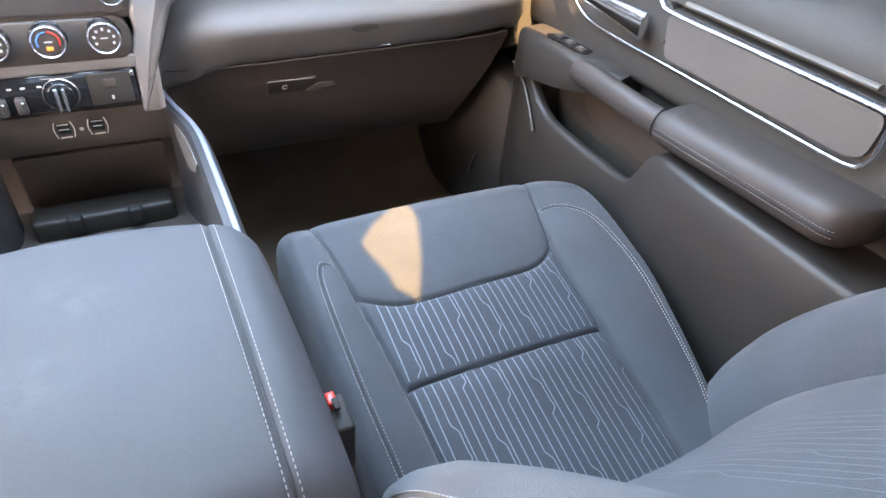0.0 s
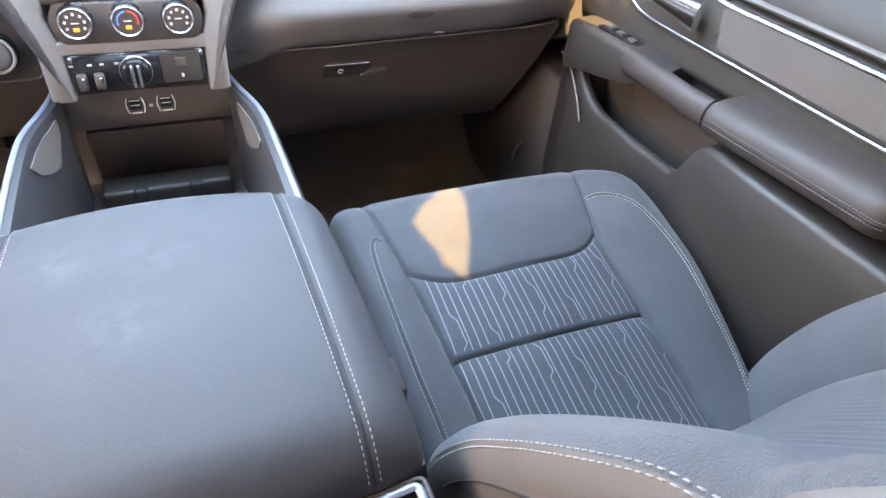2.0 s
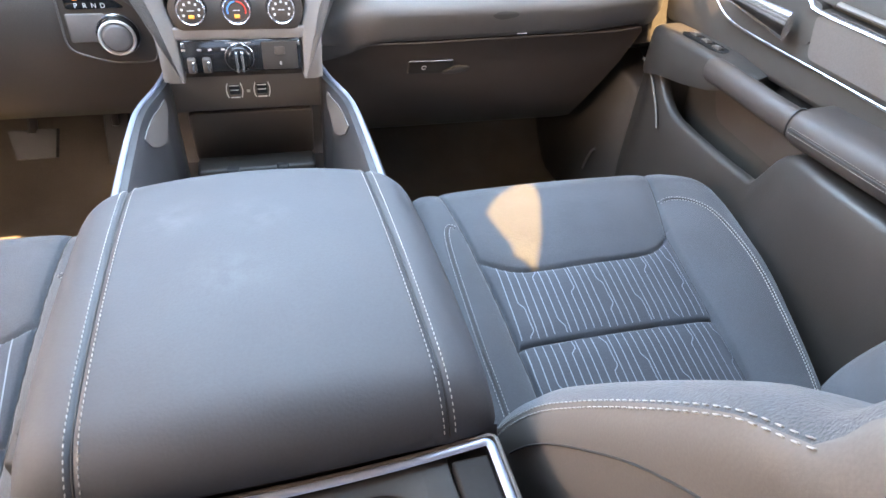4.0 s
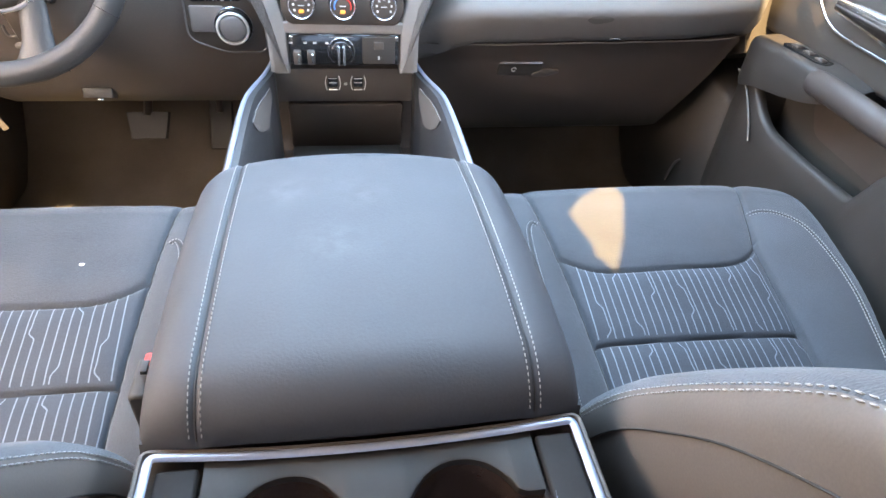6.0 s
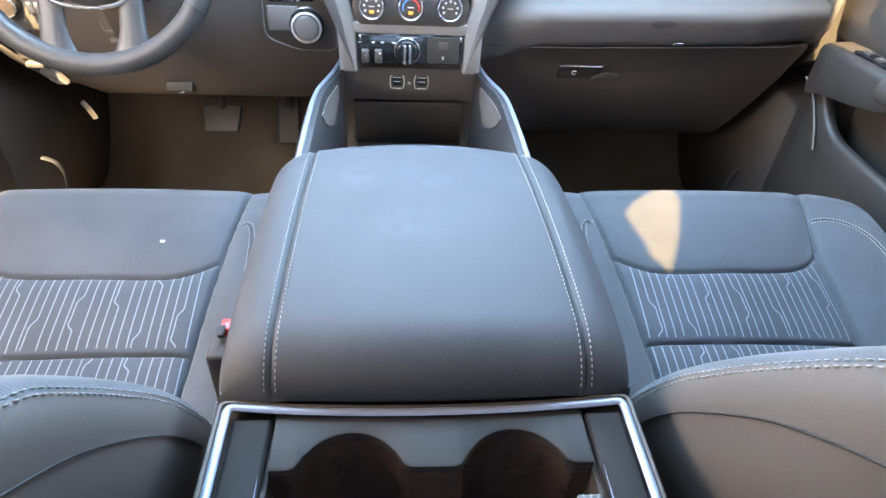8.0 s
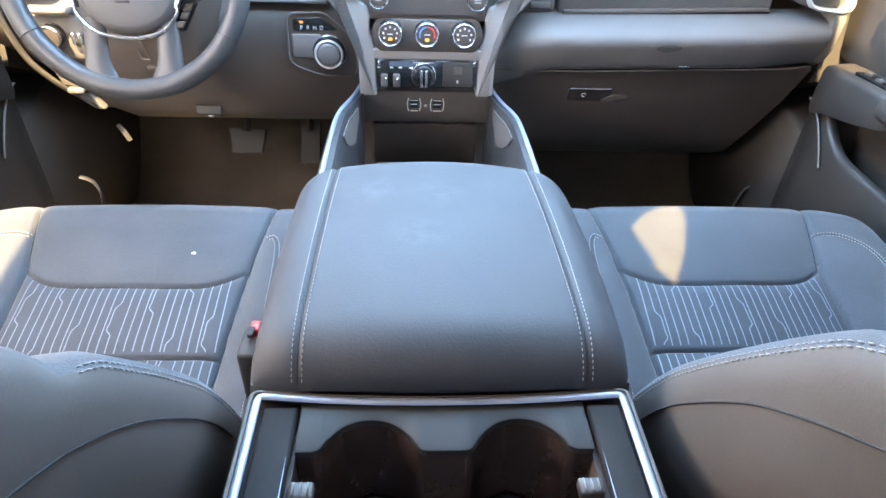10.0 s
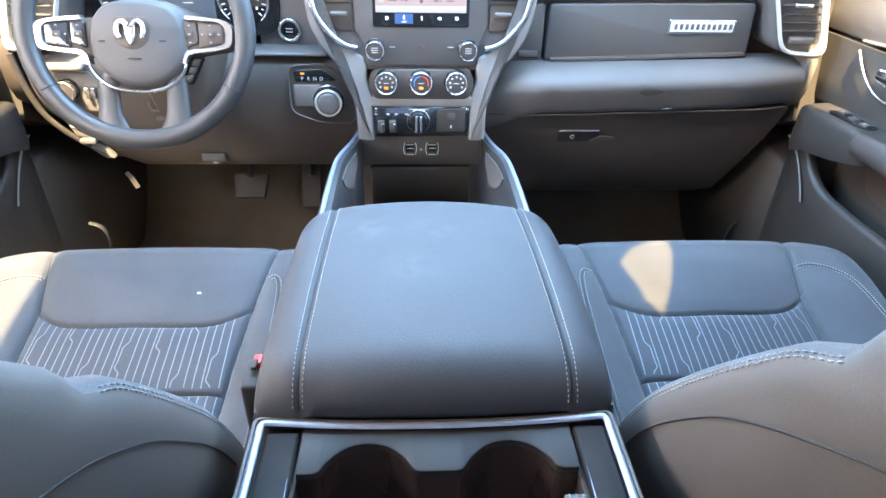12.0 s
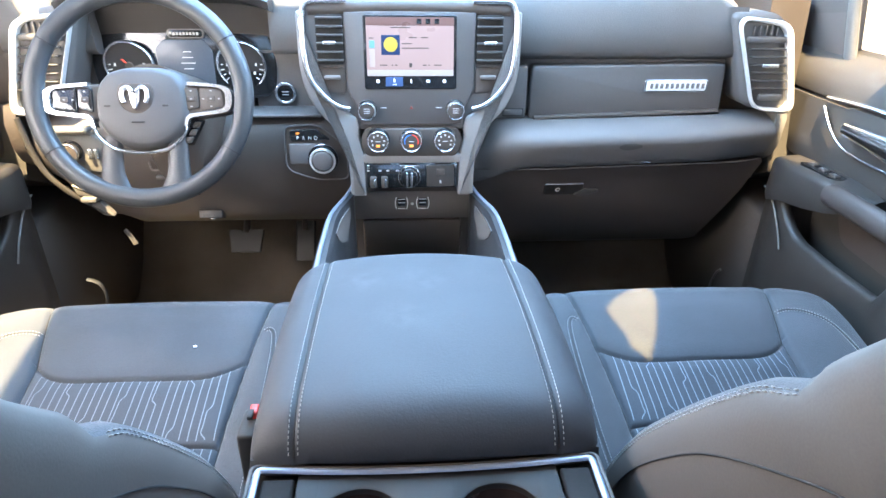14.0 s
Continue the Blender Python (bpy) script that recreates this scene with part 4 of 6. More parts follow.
bm = bmesh.new()
R = 0.1695
path = [wh(R * math.cos(2 * math.pi * k / 96), R * math.sin(2 * math.pi * k / 96), 0.022) for k in range(96)]
tube(bm, path, 0.0165, 0.0145, 14, WN, closed=True)
rimo = part("rim", bm, LEATHER, wheel, "black leather rim")
for a in (32, 148, 212, 328):
    b = bmesh.new()
    p = [wh((R + 0.0172 * math.cos(t)) * math.cos(radians(a)), (R + 0.0172 * math.cos(t)) * math.sin(radians(a)), 0.022 + 0.0152 * math.sin(t)) for t in np.linspace(0, 2 * math.pi, 16, endpoint=False)]
    tube(b, p, 0.0007, 0.0007, 5, WX, closed=True)
    part("seam", b, DARK, rimo)


def whp(x, z, d=0.0):
    return wh(x, z, d)


hub = soften([(-0.060, 0.063), (-0.028, 0.072), (0.028, 0.072), (0.060, 0.063), (0.078, 0.038), (0.082, -0.015), (0.066, -0.046), (0.036, -0.066), (0.0, -0.0725), (-0.036, -0.066), (-0.066, -0.046), (-0.082, -0.015), (-0.078, 0.038)], 0.02, 5)


def hubp(x, z, d=0.0):
    return wh(x + 0.003, z - 0.020, d)


def dome(bm, poly, place, d0, d1):
    secs = [[place(x, z, d0) for x, z in poly]]
    for k in range(1, 7):
        a = math.pi / 2 * k / 6
        q = 0.80 + 0.20 * math.cos(a)
        secs.append([place(x * q, z * q, d0 + (d1 - d0) * math.sin(a)) for x, z in poly])
    for q in (0.55, 0.25):
        secs.append([place(x * q, z * q, d1 + 0.004 * (1 - q)) for x, z in poly])
    return loft(bm, secs)


bm = bmesh.new()
dome(bm, hub, hubp, -0.02, 0.030)
hubo = part("airbag_cover", bm, HUB, wheel, "smooth dark airbag cover")
bm = bmesh.new()
plate(bm, soften([(-0.034, 0.004), (-0.028, -0.018), (-0.012, -0.030), (0.006, -0.030), (0.022, -0.018), (0.027, 0.004), (0.022, 0.020), (-0.030, 0.020)], 0.012), whp, 0.026, 0.0335, 0.002)
part("emblem_base", bm, HARD, hubo)
b = bmesh.new()
for s in (1, -1):
    tube(b, [whp(-0.004 + s * p.x, p.y, 0.0365) for p in spline([(0.004, 0.006, 0), (0.010, 0.0125, 0), (0.0185, 0.009, 0), (0.0205, -0.003, 0), (0.017, -0.012, 0)], 18)], 0.0038, 0.003, 8, WN)
plate(b, soften([(-0.013, 0.009), (-0.004, 0.004), (0.005, 0.009), (0.003, -0.012), (-0.0015, -0.023), (-0.0065, -0.023), (-0.011, -0.012)], 0.003), whp, 0.03, 0.0385, 0.002)
part("emblem", b, SATIN, hubo, "raised chrome emblem")
b = bmesh.new()
plate(b, rounded(-0.012, 0.008, -0.0445, -0.042, 0.001, 2), whp, 0.025, 0.0348, 0.0003)
part("airbag_print", b, DARK, hubo)
for x in (-0.050, 0.043):
    b = bmesh.new()
    plate(b, rounded(x - 0.005, x + 0.005, -0.018, -0.015, 0.001, 2), whp, 0.02, 0.0325, 0.0003)
    part("airbag_print", b, DARK, hubo)
# horizontal spokes with their buttons
TRIM_OUT = [(0.080, 0.0243, 0), (0.110, 0.0215, 0), (0.140, 0.0170, 0), (0.1535, 0.007, 0), (0.1545, -0.010, 0), (0.151, -0.024, 0), (0.138, -0.0295, 0), (0.110, -0.0330, 0), (0.084, -0.0375, 0), (0.078, -0.050, 0)]
TRIM_IN = [(0.080, 0.0160, 0), (0.110, 0.0140, 0), (0.130, 0.0120, 0), (0.1385, 0.004, 0), (0.1392, -0.008, 0), (0.1375, -0.0185, 0), (0.130, -0.0220, 0), (0.108, -0.0255, 0), (0.078, -0.0300, 0), (0.071, -0.050, 0)]
for s in (1, -1):
    b = bmesh.new()
    plate(b, soften([(s * x - 0.003, y) for x, y in ((0.060, 0.022), (0.138, 0.016), (0.151, 0.006), (0.150, -0.024), (0.136, -0.029), (0.060, -0.040))], 0.008), whp, -0.012, 0.019, 0.005)
    spoke = part("spoke", b, HARD, wheel)
    b = bmesh.new()
    secs = []
    for o, i in zip(spline(TRIM_OUT, 44), spline(TRIM_IN, 44)):
        m_ = (o + i) / 2
        secs.append([whp(s * o.x - 0.003, o.y, 0.010), whp(s * o.x - 0.003, o.y, 0.021), whp(s * (o.x * .7 + m_.x * .3) - 0.003, o.y * .7 + m_.y * .3, 0.0255), whp(s * (i.x * .7 + m_.x * .3) - 0.003, i.y * .7 + m_.y * .3, 0.0255), whp(s * i.x - 0.003, i.y, 0.022), whp(s * i.x - 0.003, i.y, 0.010)])
    loft(b, secs)
    part("chrome_trim", b, SATIN, spoke, "bright silver surround of the button pad")
    b = bmesh.new()
    lower = [(0.0745, -0.045), (0.073, -0.058), (0.062, -0.073), (0.045, -0.0855), (0.022, -0.0915), (0.0, -0.093)]
    tube(b, [whp(s * p.x - (0.003 if p.x > 0.02 else 0.0), p.y, 0.020) for p in spline([(x, y, 0) for x, y in lower], 26)], 0.0030, 0.0035, 8, WN)
    part("chrome_trim", b, SATIN, wheel)
    pad = None
    for x0, x1 in ((0.099, 0.137), (0.074, 0.097)):
        b = bmesh.new()
        t0, t1 = 0.0145 - (x0 - 0.08) * 0.03, 0.0145 - (x1 - 0.08) * 0.06
        plate(b, soften([(s * x0 - 0.003, t0), (s * x1 - 0.003, t1), (s * (x1 + 0.001) - 0.003, -0.019), (s * x0 - 0.003, -0.026)], 0.004), whp, 0.012, 0.0235, 0.002)
        pad = part("button_pad", b, PIANO if s < 0 else HARD, spoke)
        cx = s * (x0 + x1) / 2 - 0.003
        b = bmesh.new()
        plate(b, rounded(cx - 0.006, cx + 0.006, -0.0095, 0.000, 0.002, 3), whp, 0.022, 0.0250, 0.001)
        part("button", b, HARD, pad)
        b = bmesh.new()
        for dx, dz in ((0, 0.0085), (0, -0.0175), (-0.013, -0.005), (0.013, -0.005), (0, -0.005)):
            if x0 > 0.09 or dx == 0:
                plate(b, rounded(cx + dx - 0.0018, cx + dx + 0.0018, dz - 0.0010, dz + 0.0010, 0.0004, 2), whp, 0.022, 0.0256 if dz == -0.005 and dx == 0 else 0.0240, 0.0002)
        part("button_print", b, THREAD, pad)
    # lower spoke
    b = bmesh.new()
    secs = []
    for k in range(11):
        t = k / 10
        cx, cy = s * (0.0535 + 0.002 * t) - 0.001, -0.062 - 0.098 * t
        wd = 0.0165 + 0.004 * t + 0.012 * max(0, t - 0.6) ** 2 / 0.16
        secs.append([wh(cx + wd * math.cos(a), cy - s * math.cos(a) * 0.006, 0.010 + 0.009 * math.sin(a) + 0.008 * t) for a in np.linspace(0, 2 * math.pi, 14, endpoint=False)])
    loft(b, secs)
    part("lower_spoke", b, LEATHER, wheel)
b = bmesh.new()
plate(b, soften([(0.083, -0.038), (0.0985, -0.038), (0.076, -0.081), (0.059, -0.081)], 0.004), whp, 0.0, 0.012, 0.002)
cru = part("button_strip", b, PIANO, wheel)
for k in range(3):
    cx, cy = 0.0875 - 0.0068 * k, -0.047 - 0.0125 * k
    b = bmesh.new()
    plate(b, soften([(cx - 0.004, cy + 0.005), (cx + 0.007, cy + 0.005), (cx + 0.002, cy - 0.005), (cx - 0.009, cy - 0.005)], 0.002), whp, 0.008, 0.0155, 0.001)
    part("button", b, HARD, cru)
b = bmesh.new()
disc(b, wh(0, 0, -0.02), -WN, 0.062, 0.20, 28, 0.0, 0.075)
part("column_shroud", b, HARD, wheel)
b = bmesh.new()
tube(b, [wh(-0.07 - 0.10 * k / 8, 0.005 + 0.012 * k / 8, -0.055) for k in range(9)], 0.007, 0.009, 8, WN)
part("stalk", b, HARD, wheel)

# tilt lever and lower cover of the column
b = bmesh.new()
tube(b, spline([(-0.522, 1.0, 0.562), (-0.520, 1.0, 0.548), (-0.512, 1.0, 0.545), (-0.470, 1.0, 0.550)], 16), 0.0022, 0.0022, 6)
part("tilt_lever", b, SILVER, wheel)
b = bmesh.new()
rbox(b, (-0.495, 1.004, 0.529), (0.040, 0.012, 0.007), 0.002, 2)
part("lever_grip", b, SILVER, wheel)
b = bmesh.new()
loft(b, [[(-0.455 + w * sx, 1.0 + dy, z + dz) for sx, dy, dz in ((-1, 0.0, 0.0), (-0.7, -0.02, -0.02), (0.7, -0.02, -0.02), (1, 0.0, 0.0), (1, 0.12, 0.02), (-1, 0.12, 0.02))] for w, z in ((0.075, 0.66), (0.072, 0.61), (0.058, 0.565), (0.045, 0.552))])
part("column_cover", b, HARD, wheel)

# ---- left dash end: light switch and brake release ----
# paler dash plastic: the sunlit look of this end is in the colour
LITP = material("sunlit_dash_plastic", (0.12, 0.111, 0.10), 0.45, bump=0.1, grain=500)
bm = bmesh.new()
plate(bm, soften([(-0.735, 0.530), (-0.630, 0.520), (-0.626, 0.585), (-0.645, 0.603), (-0.735, 0.602)], 0.012), lambda x, z, d: Vector((x, 1.062 - d, z)), -0.02, 0.008, 0.004)
lsw = part("light_switch_panel", bm, LITP, dash)
knob(lsw, -0.692, 0.570, 0.019, 0.016, lambda x, z, d=0.0: Vector((x, 1.054 - d, z)), Vector((0, -1, 0)))
for k in range(2):
    bm = bmesh.new()
    rbox(bm, (-0.655 + 0.012 * k, 1.050, 0.564), (0.008, 0.012, 0.022), 0.002, 2)
    part("toggle", bm, SATIN, lsw)
bm = bmesh.new()
rbox(bm, (-0.682, 1.045, 0.616), (0.080, 0.030, 0.010), 0.004, 3)
part("switch_ledge", bm, LITP, dash)
bm = bmesh.new()
rbox(bm, (-0.688, 1.066, 0.459), (0.032, 0.025, 0.011), 0.003, 3)
part("brake_release", bm, LITP, dash)
bm = bmesh.new()
plate(bm, soften([(-0.722, 0.492), (-0.690, 0.480), (-0.672, 0.462), (-0.712, 0.466)], 0.005), lambda x, z, d: Vector((x, 1.070 - d, z)), -0.012, 0.006, 0.003)
part("release_surround", bm, LITP, dash)
bm = bmesh.new()
plate(bm, soften([(-0.712, 0.447), (-0.676, 0.447), (-0.652, 0.412), (-0.672, 0.414)], 0.004), lambda x, z, d: Vector((x, 1.080 - d, z)), -0.012, 0.004, 0.002)
part("panel_corner", bm, LITP, dash)
# diagnostic socket and a bracket under the knee panel
bm = bmesh.new()
rbox(bm, (-0.453, 1.108, 0.400), (0.052, 0.030, 0.020), 0.003, 2, Matrix.Rotation(radians(-28), 3, 'X'))
port = part("diagnostic_socket", bm, DARKSHADE, dash)
# bright metal chip drawn in place of a white glint
bm = bmesh.new()
rbox(bm, (-0.449, 1.0905, 0.3965), (0.012, 0.003, 0.003), 0.001, 1)
part("socket_glint", bm, SATIN, port)
bm = bmesh.new()
tube(bm, spline([(-0.655, 1.110, 0.364), (-0.648, 1.110, 0.352), (-0.640, 1.113, 0.326)], 10), 0.0035, 0.006, 6)
part("panel_bracket", bm, VINYL, dash)

# ---- pedals ----
ped = thing("brake_pedal", "worn black rubber brake pedal in the dark footwell", "pedal", "pedals")
bm = bmesh.new()
P0 = Vector((-0.418, 1.22, 0.275))
rt = Matrix.Rotation(radians(-35), 3, 'X')
loft(bm, [[P0 + rt @ Vector((sx * w, d, h)) for sx, h in ((-1, -0.028), (1, -0.028), (1.25, 0.028), (-1.25, 0.028))] for w, d in ((0.034, -0.008), (0.036, 0.0), (0.034, 0.010))])
part("pedal_pad", bm, RUBBER, ped)
bm = bmesh.new()
tube(bm, [P0 + Vector((0.0, 0.01, 0.02)), P0 + Vector((0.01, 0.06, 0.12)), P0 + Vector((0.02, 0.09, 0.24))], 0.008, 0.012, 8)
part("pedal_arm", bm, HARD, ped)
ped = thing("accelerator_pedal", "tall narrow black accelerator pedal beside the console", "pedal", "pedals")
bm = bmesh.new()
P0 = Vector((-0.278, 1.26, 0.24))
loft(bm, [[P0 + rt @ Vector((sx * w, d, h)) for sx, h in ((-1, -0.040), (1, -0.040), (1, 0.065), (-1, 0.065))] for w, d in ((0.022, -0.006), (0.026, 0.0), (0.024, 0.010))])
part("pedal_pad", bm, RUBBER, ped)
bm = bmesh.new()
tube(bm, [P0 + Vector((0.0, 0.01, 0.04)), P0 + Vector((0.0, 0.07, 0.14)), P0 + Vector((0.0, 0.10, 0.26))], 0.007, 0.010, 8)
part("pedal_arm", bm, HARD, ped)

# ---- console ----
cons = thing("center_console", "dark plastic console with storage bin and chrome framed cup holders", "console")
WALL = material("bin_wall_plastic", (0.028, 0.029, 0.032), 0.42, grain=600, bump=0.3)
# usb panel and bin back
bm = bmesh.new()


def usbp(x, z, d=0.0):
    return Vector((x, 1.052 + (0.47 - z) * 0.30 - d, z))


plate(bm, mirror_poly([(0.129, 0.398), (0.128, 0.474)]), usbp, -0.05, 0.002, 0.003)
up = part("port_panel", bm, VINYL, cons)
for ux in (-0.0235, 0.0235):
    bm = bmesh.new()
    plate(bm, rounded(ux - 0.009, ux + 0.009, 0.434, 0.455, 0.003), usbp, 0.0, 0.004, 0.001)
    pt = part("usb_port", bm, PIANO, up, "usb sockets with white outlines")
    b = bmesh.new()
    for s in (1, -1):
        tube(b, [usbp(ux + s * (0.0110 + 0.0028 * math.sin(math.pi * k / 10)), 0.427 + 0.031 * k / 10, 0.0035) for k in range(11)], 0.0009, 0.0009, 6, Vector((0, 1, 0)))
    for zz in (0.4265, 0.4525):
        plate(b, rounded(ux - 0.008, ux + 0.008, zz, zz + 0.0016, 0.0004, 2), usbp, 0.001, 0.0046, 0.0002)
    plate(b, rounded(ux - 0.007, ux + 0.007, 0.443, 0.4445, 0.0004, 2), usbp, 0.001, 0.0046, 0.0002)
    part("port_print", b, WHITE, pt)
b = bmesh.new()
plate(b, rounded(-0.003, 0.003, 0.437, 0.443, 0.001, 2), usbp, 0.001, 0.003, 0.0002)
part("port_print", b, PRINT, up)
bm = bmesh.new()
loft(bm, [[(x, 1.085, 0.405), (x, 1.078, 0.398), (x, 1.10, 0.392), (x, 1.115, 0.30), (x, 1.10, 0.278), (x, 0.60, 0.262), (x, 0.60, 0.24), (x, 1.16, 0.24), (x, 1.16, 0.405)] for x in np.linspace(-0.146, 0.146, 5)])
part("bin", bm, BIN, cons, "deep black storage bin")
bm = bmesh.new()
plate(bm, rounded(-0.112, 0.112, 0.288, 0.3915, 0.008), lambda x, z, d: Vector((x, 1.078 + (0.39 - z) * 0.16 - d, z)), -0.02, 0.003, 0.004)
part("bin_back", bm, BIN, cons)
bm = bmesh.new()
rbox(bm, (0.0, 1.035, 0.288), (0.215, 0.055, 0.045), 0.008, 3)
mat_ = part("bin_tray", bm, DARKSHADE, cons)
for x in (-0.045, 0.045):
    b = bmesh.new()
    rbox(b, (x, 1.005, 0.301), (0.022, 0.02, 0.03), 0.004, 2)
    part("tray_notch", b, DARK, mat_)
for s in (1, -1):
    bm = bmesh.new()
    pr = spline([(0.128, 1.058, 0.486), (0.140, 1.025, 0.475), (0.152, 0.985, 0.473), (0.157, 0.92, 0.486), (0.158, 0.85, 0.498), (0.158, 0.74, 0.502), (0.158, 0.62, 0.500)], 34)
    secs = []
    for p in pr:
        xi = max(0.126, p.x - 0.016)
        secs.append([(s * xi, p.y, 0.05), (s * xi, p.y, p.z - 0.012), (s * (p.x - 0.012), p.y, p.z - 0.001), (s * (p.x + 0.003), p.y, p.z), (s * (p.x + 0.010), p.y, p.z - 0.012), (s * (p.x + 0.014), p.y, p.z - 0.10), (s * 0.172, p.y, 0.02)])
    loft(bm, secs)
    side = part("side_wall", bm, WALL, cons)
    b = bmesh.new()
    tube(b, [Vector((s * p.x, p.y, p.z + 0.001)) for p in pr], 0.0038, 0.0026, 8)
    part("chrome_strip", b, FRAME, side, "bright strip along the top of the bin wall")
    b = bmesh.new()
    wall = sorted((p.y, max(0.126, p.x - 0.016)) for p in pr)
    pl = soften([(1.000, 0.4595), (0.998, 0.432), (0.962, 0.404), (0.944, 0.406), (0.895, 0.428), (0.845, 0.458), (0.812, 0.4880), (0.86, 0.4830), (0.92, 0.4720), (0.965, 0.4610)], 0.005)
    loft(b, [[(s * (interp(wall, y) + dx), y, z) for y, z in pl] for dx in (0.006, -0.0008, -0.0016)])
    part("wall_inset", b, SOFT, side)
bm = bmesh.new()
loft(bm, [[(-0.168, y, 0.02), (-0.160, y, zt - 0.02), (-0.154, y, zt), (0.154, y, zt), (0.160, y, zt - 0.02), (0.168, y, 0.02)] for y, zt in ((0.60, 0.478), (0.4, 0.485), (0.245, 0.500))])
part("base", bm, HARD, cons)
# cup holder deck behind the lid
FZ = 0.531
bm = bmesh.new()
loft(bm, [[(-0.166, y, 0.02), (-0.160, y, FZ - 0.12), (0.160, y, FZ - 0.12), (0.166, y, 0.02)] for y in (0.243, -0.08)])
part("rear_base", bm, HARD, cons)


def deck(x, y, d=0.0):
    return Vector((x, y, FZ + d - (0.235 - y) * 0.0))


bm = bmesh.new()
outl = soften([(-0.153, -0.06), (-0.1555, 0.2275)] + [(x, 0.2195 + 0.30 * x * x) for x in np.linspace(-0.10, 0.10, 9)] + [(0.1535, 0.2265), (0.151, -0.06)], 0.006, 6)
tube(bm, [deck(x, y, 0.0) for x, y in outl], 0.0034, 0.0020, 10, Vector((0, 0, 1)), closed=True)
part("deck_frame", bm, FRAME, cons, "chrome frame round the cup holders")
bm = bmesh.new()
tube(bm, [deck(x * 1.036, (y - 0.087) * 1.036 + 0.087, -0.005) for x, y in outl], 0.0034, 0.006, 10, Vector((0, 0, 1)), closed=True)
part("deck_rim", bm, HARD, cons)
for s in (1, -1):
    bm = bmesh.new()
    rbox(bm, (s * 0.1355, 0.078, FZ - 0.007), (0.029, 0.280, 0.010), 0.003, 2)
    part("side_bar", bm, BARS, cons)
    b = bmesh.new()
    tube(b, [Vector((s * (0.1245 - 0.004 * k / 8), 0.214 - 0.268 * k / 8, FZ - 0.003)) for k in range(9)], 0.0009, 0.0009, 6)
    part("side_strip", b, FRAME, cons)
for x0, x1, y0, y1 in ((-0.160, -0.119, -0.07, 0.236), (0.119, 0.160, -0.07, 0.236), (-0.119, 0.119, 0.217, 0.236), (-0.119, 0.119, -0.075, -0.068)):
    bm = bmesh.new()
    rbox(bm, ((x0 + x1) / 2, (y0 + y1) / 2, FZ - 0.07), (x1 - x0, y1 - y0, 0.11), 0.0, 1)
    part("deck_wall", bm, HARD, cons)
# tray plate with the two wells cut out of its front half
bm = bmesh.new()
WR, WY0, WXC = 0.0388, 0.1665, 0.0605


def edge_y(x):
    """Rear edge of the tray plate at x: the wells and the slot that joins them."""
    e = 0.1755
    for cx in (-WXC, WXC):
        d = abs(x - cx)
        if d < WR:
            e = max(e, WY0 + math.sqrt(WR * WR - d * d))
        k = max(0.0, 1 - abs(d - WR * 0.985) / 0.008)
        e += 0.0035 * k * k
    return e


xs = np.linspace(-0.118, 0.118, 119)
loft(bm, [[(x, 0.224, FZ - 0.004), (x, edge_y(x) + 0.002, FZ - 0.004), (x, edge_y(x), FZ - 0.005), (x, edge_y(x), FZ - 0.012), (x, 0.224, FZ - 0.012)] for x in xs])
part("tray", bm, GLOSSY, cons)
bm = bmesh.new()
rbox(bm, (0, 0.075, FZ - 0.118), (0.236, 0.30, 0.012), 0.002, 1)
part("well_floor", bm, WELL, cons)
bm = bmesh.new()
loft(bm, [[(x, edge_y(x) + 0.0005, FZ - 0.0125), (x, edge_y(x) - 0.003, FZ - 0.112), (x, edge_y(x) + 0.01, FZ - 0.112), (x, edge_y(x) + 0.01, FZ - 0.0135)] for x in xs])
part("cup_well", bm, WELL, cons, "glossy dark brown cup wells")
for cx in (-WXC, WXC):
    b = bmesh.new()
    loft(b, [[(cx + r * math.cos(a), WY0 + r * math.sin(a), z) for a in np.linspace(0, 2 * math.pi, 32, endpoint=False)] for r, z in ((WR - 0.004, FZ - 0.108), (WR - 0.008, FZ - 0.104), (0.02, FZ - 0.104))])
    part("well_mat", b, WELL, cons)
for s in (1, -1):
    b = bmesh.new()
    rbox(b, (s * 0.110, 0.147, FZ - 0.015), (0.019, 0.014, 0.010), 0.002, 2)
    clip = part("deck_clip", b, HARD, cons)
    for k in range(3):
        b = bmesh.new()
        rbox(b, (s * (0.1045 + 0.0055 * k), 0.1475, FZ - 0.0095), (0.0016, 0.011, 0.002), 0.0006, 1)
        part("clip_rib", b, SILVER, clip)

# padded lid
lid = thing("console_lid", "padded black leather console lid with pale double stitching", "armrest lid")
LY0, LY1, LX, SEAM_X = 0.226, 0.612, 0.166, 0.1235


def lid_top(x, y):
    """Height of the lid's skin at x, y (flat plan), with rounded borders."""
    zc = smooth_interp([(0.22, 0.562), (0.27, 0.573), (0.36, 0.577), (0.46, 0.573), (0.54, 0.565), (0.612, 0.554)], y)
    zc += 0.014 * (1 - (x / LX) ** 2) - 0.008
    return zc


def lid_half(v):
    return LX + 0.0015 + 0.0020 * math.sin(min(1.0, v / 0.7) * math.pi / 2)


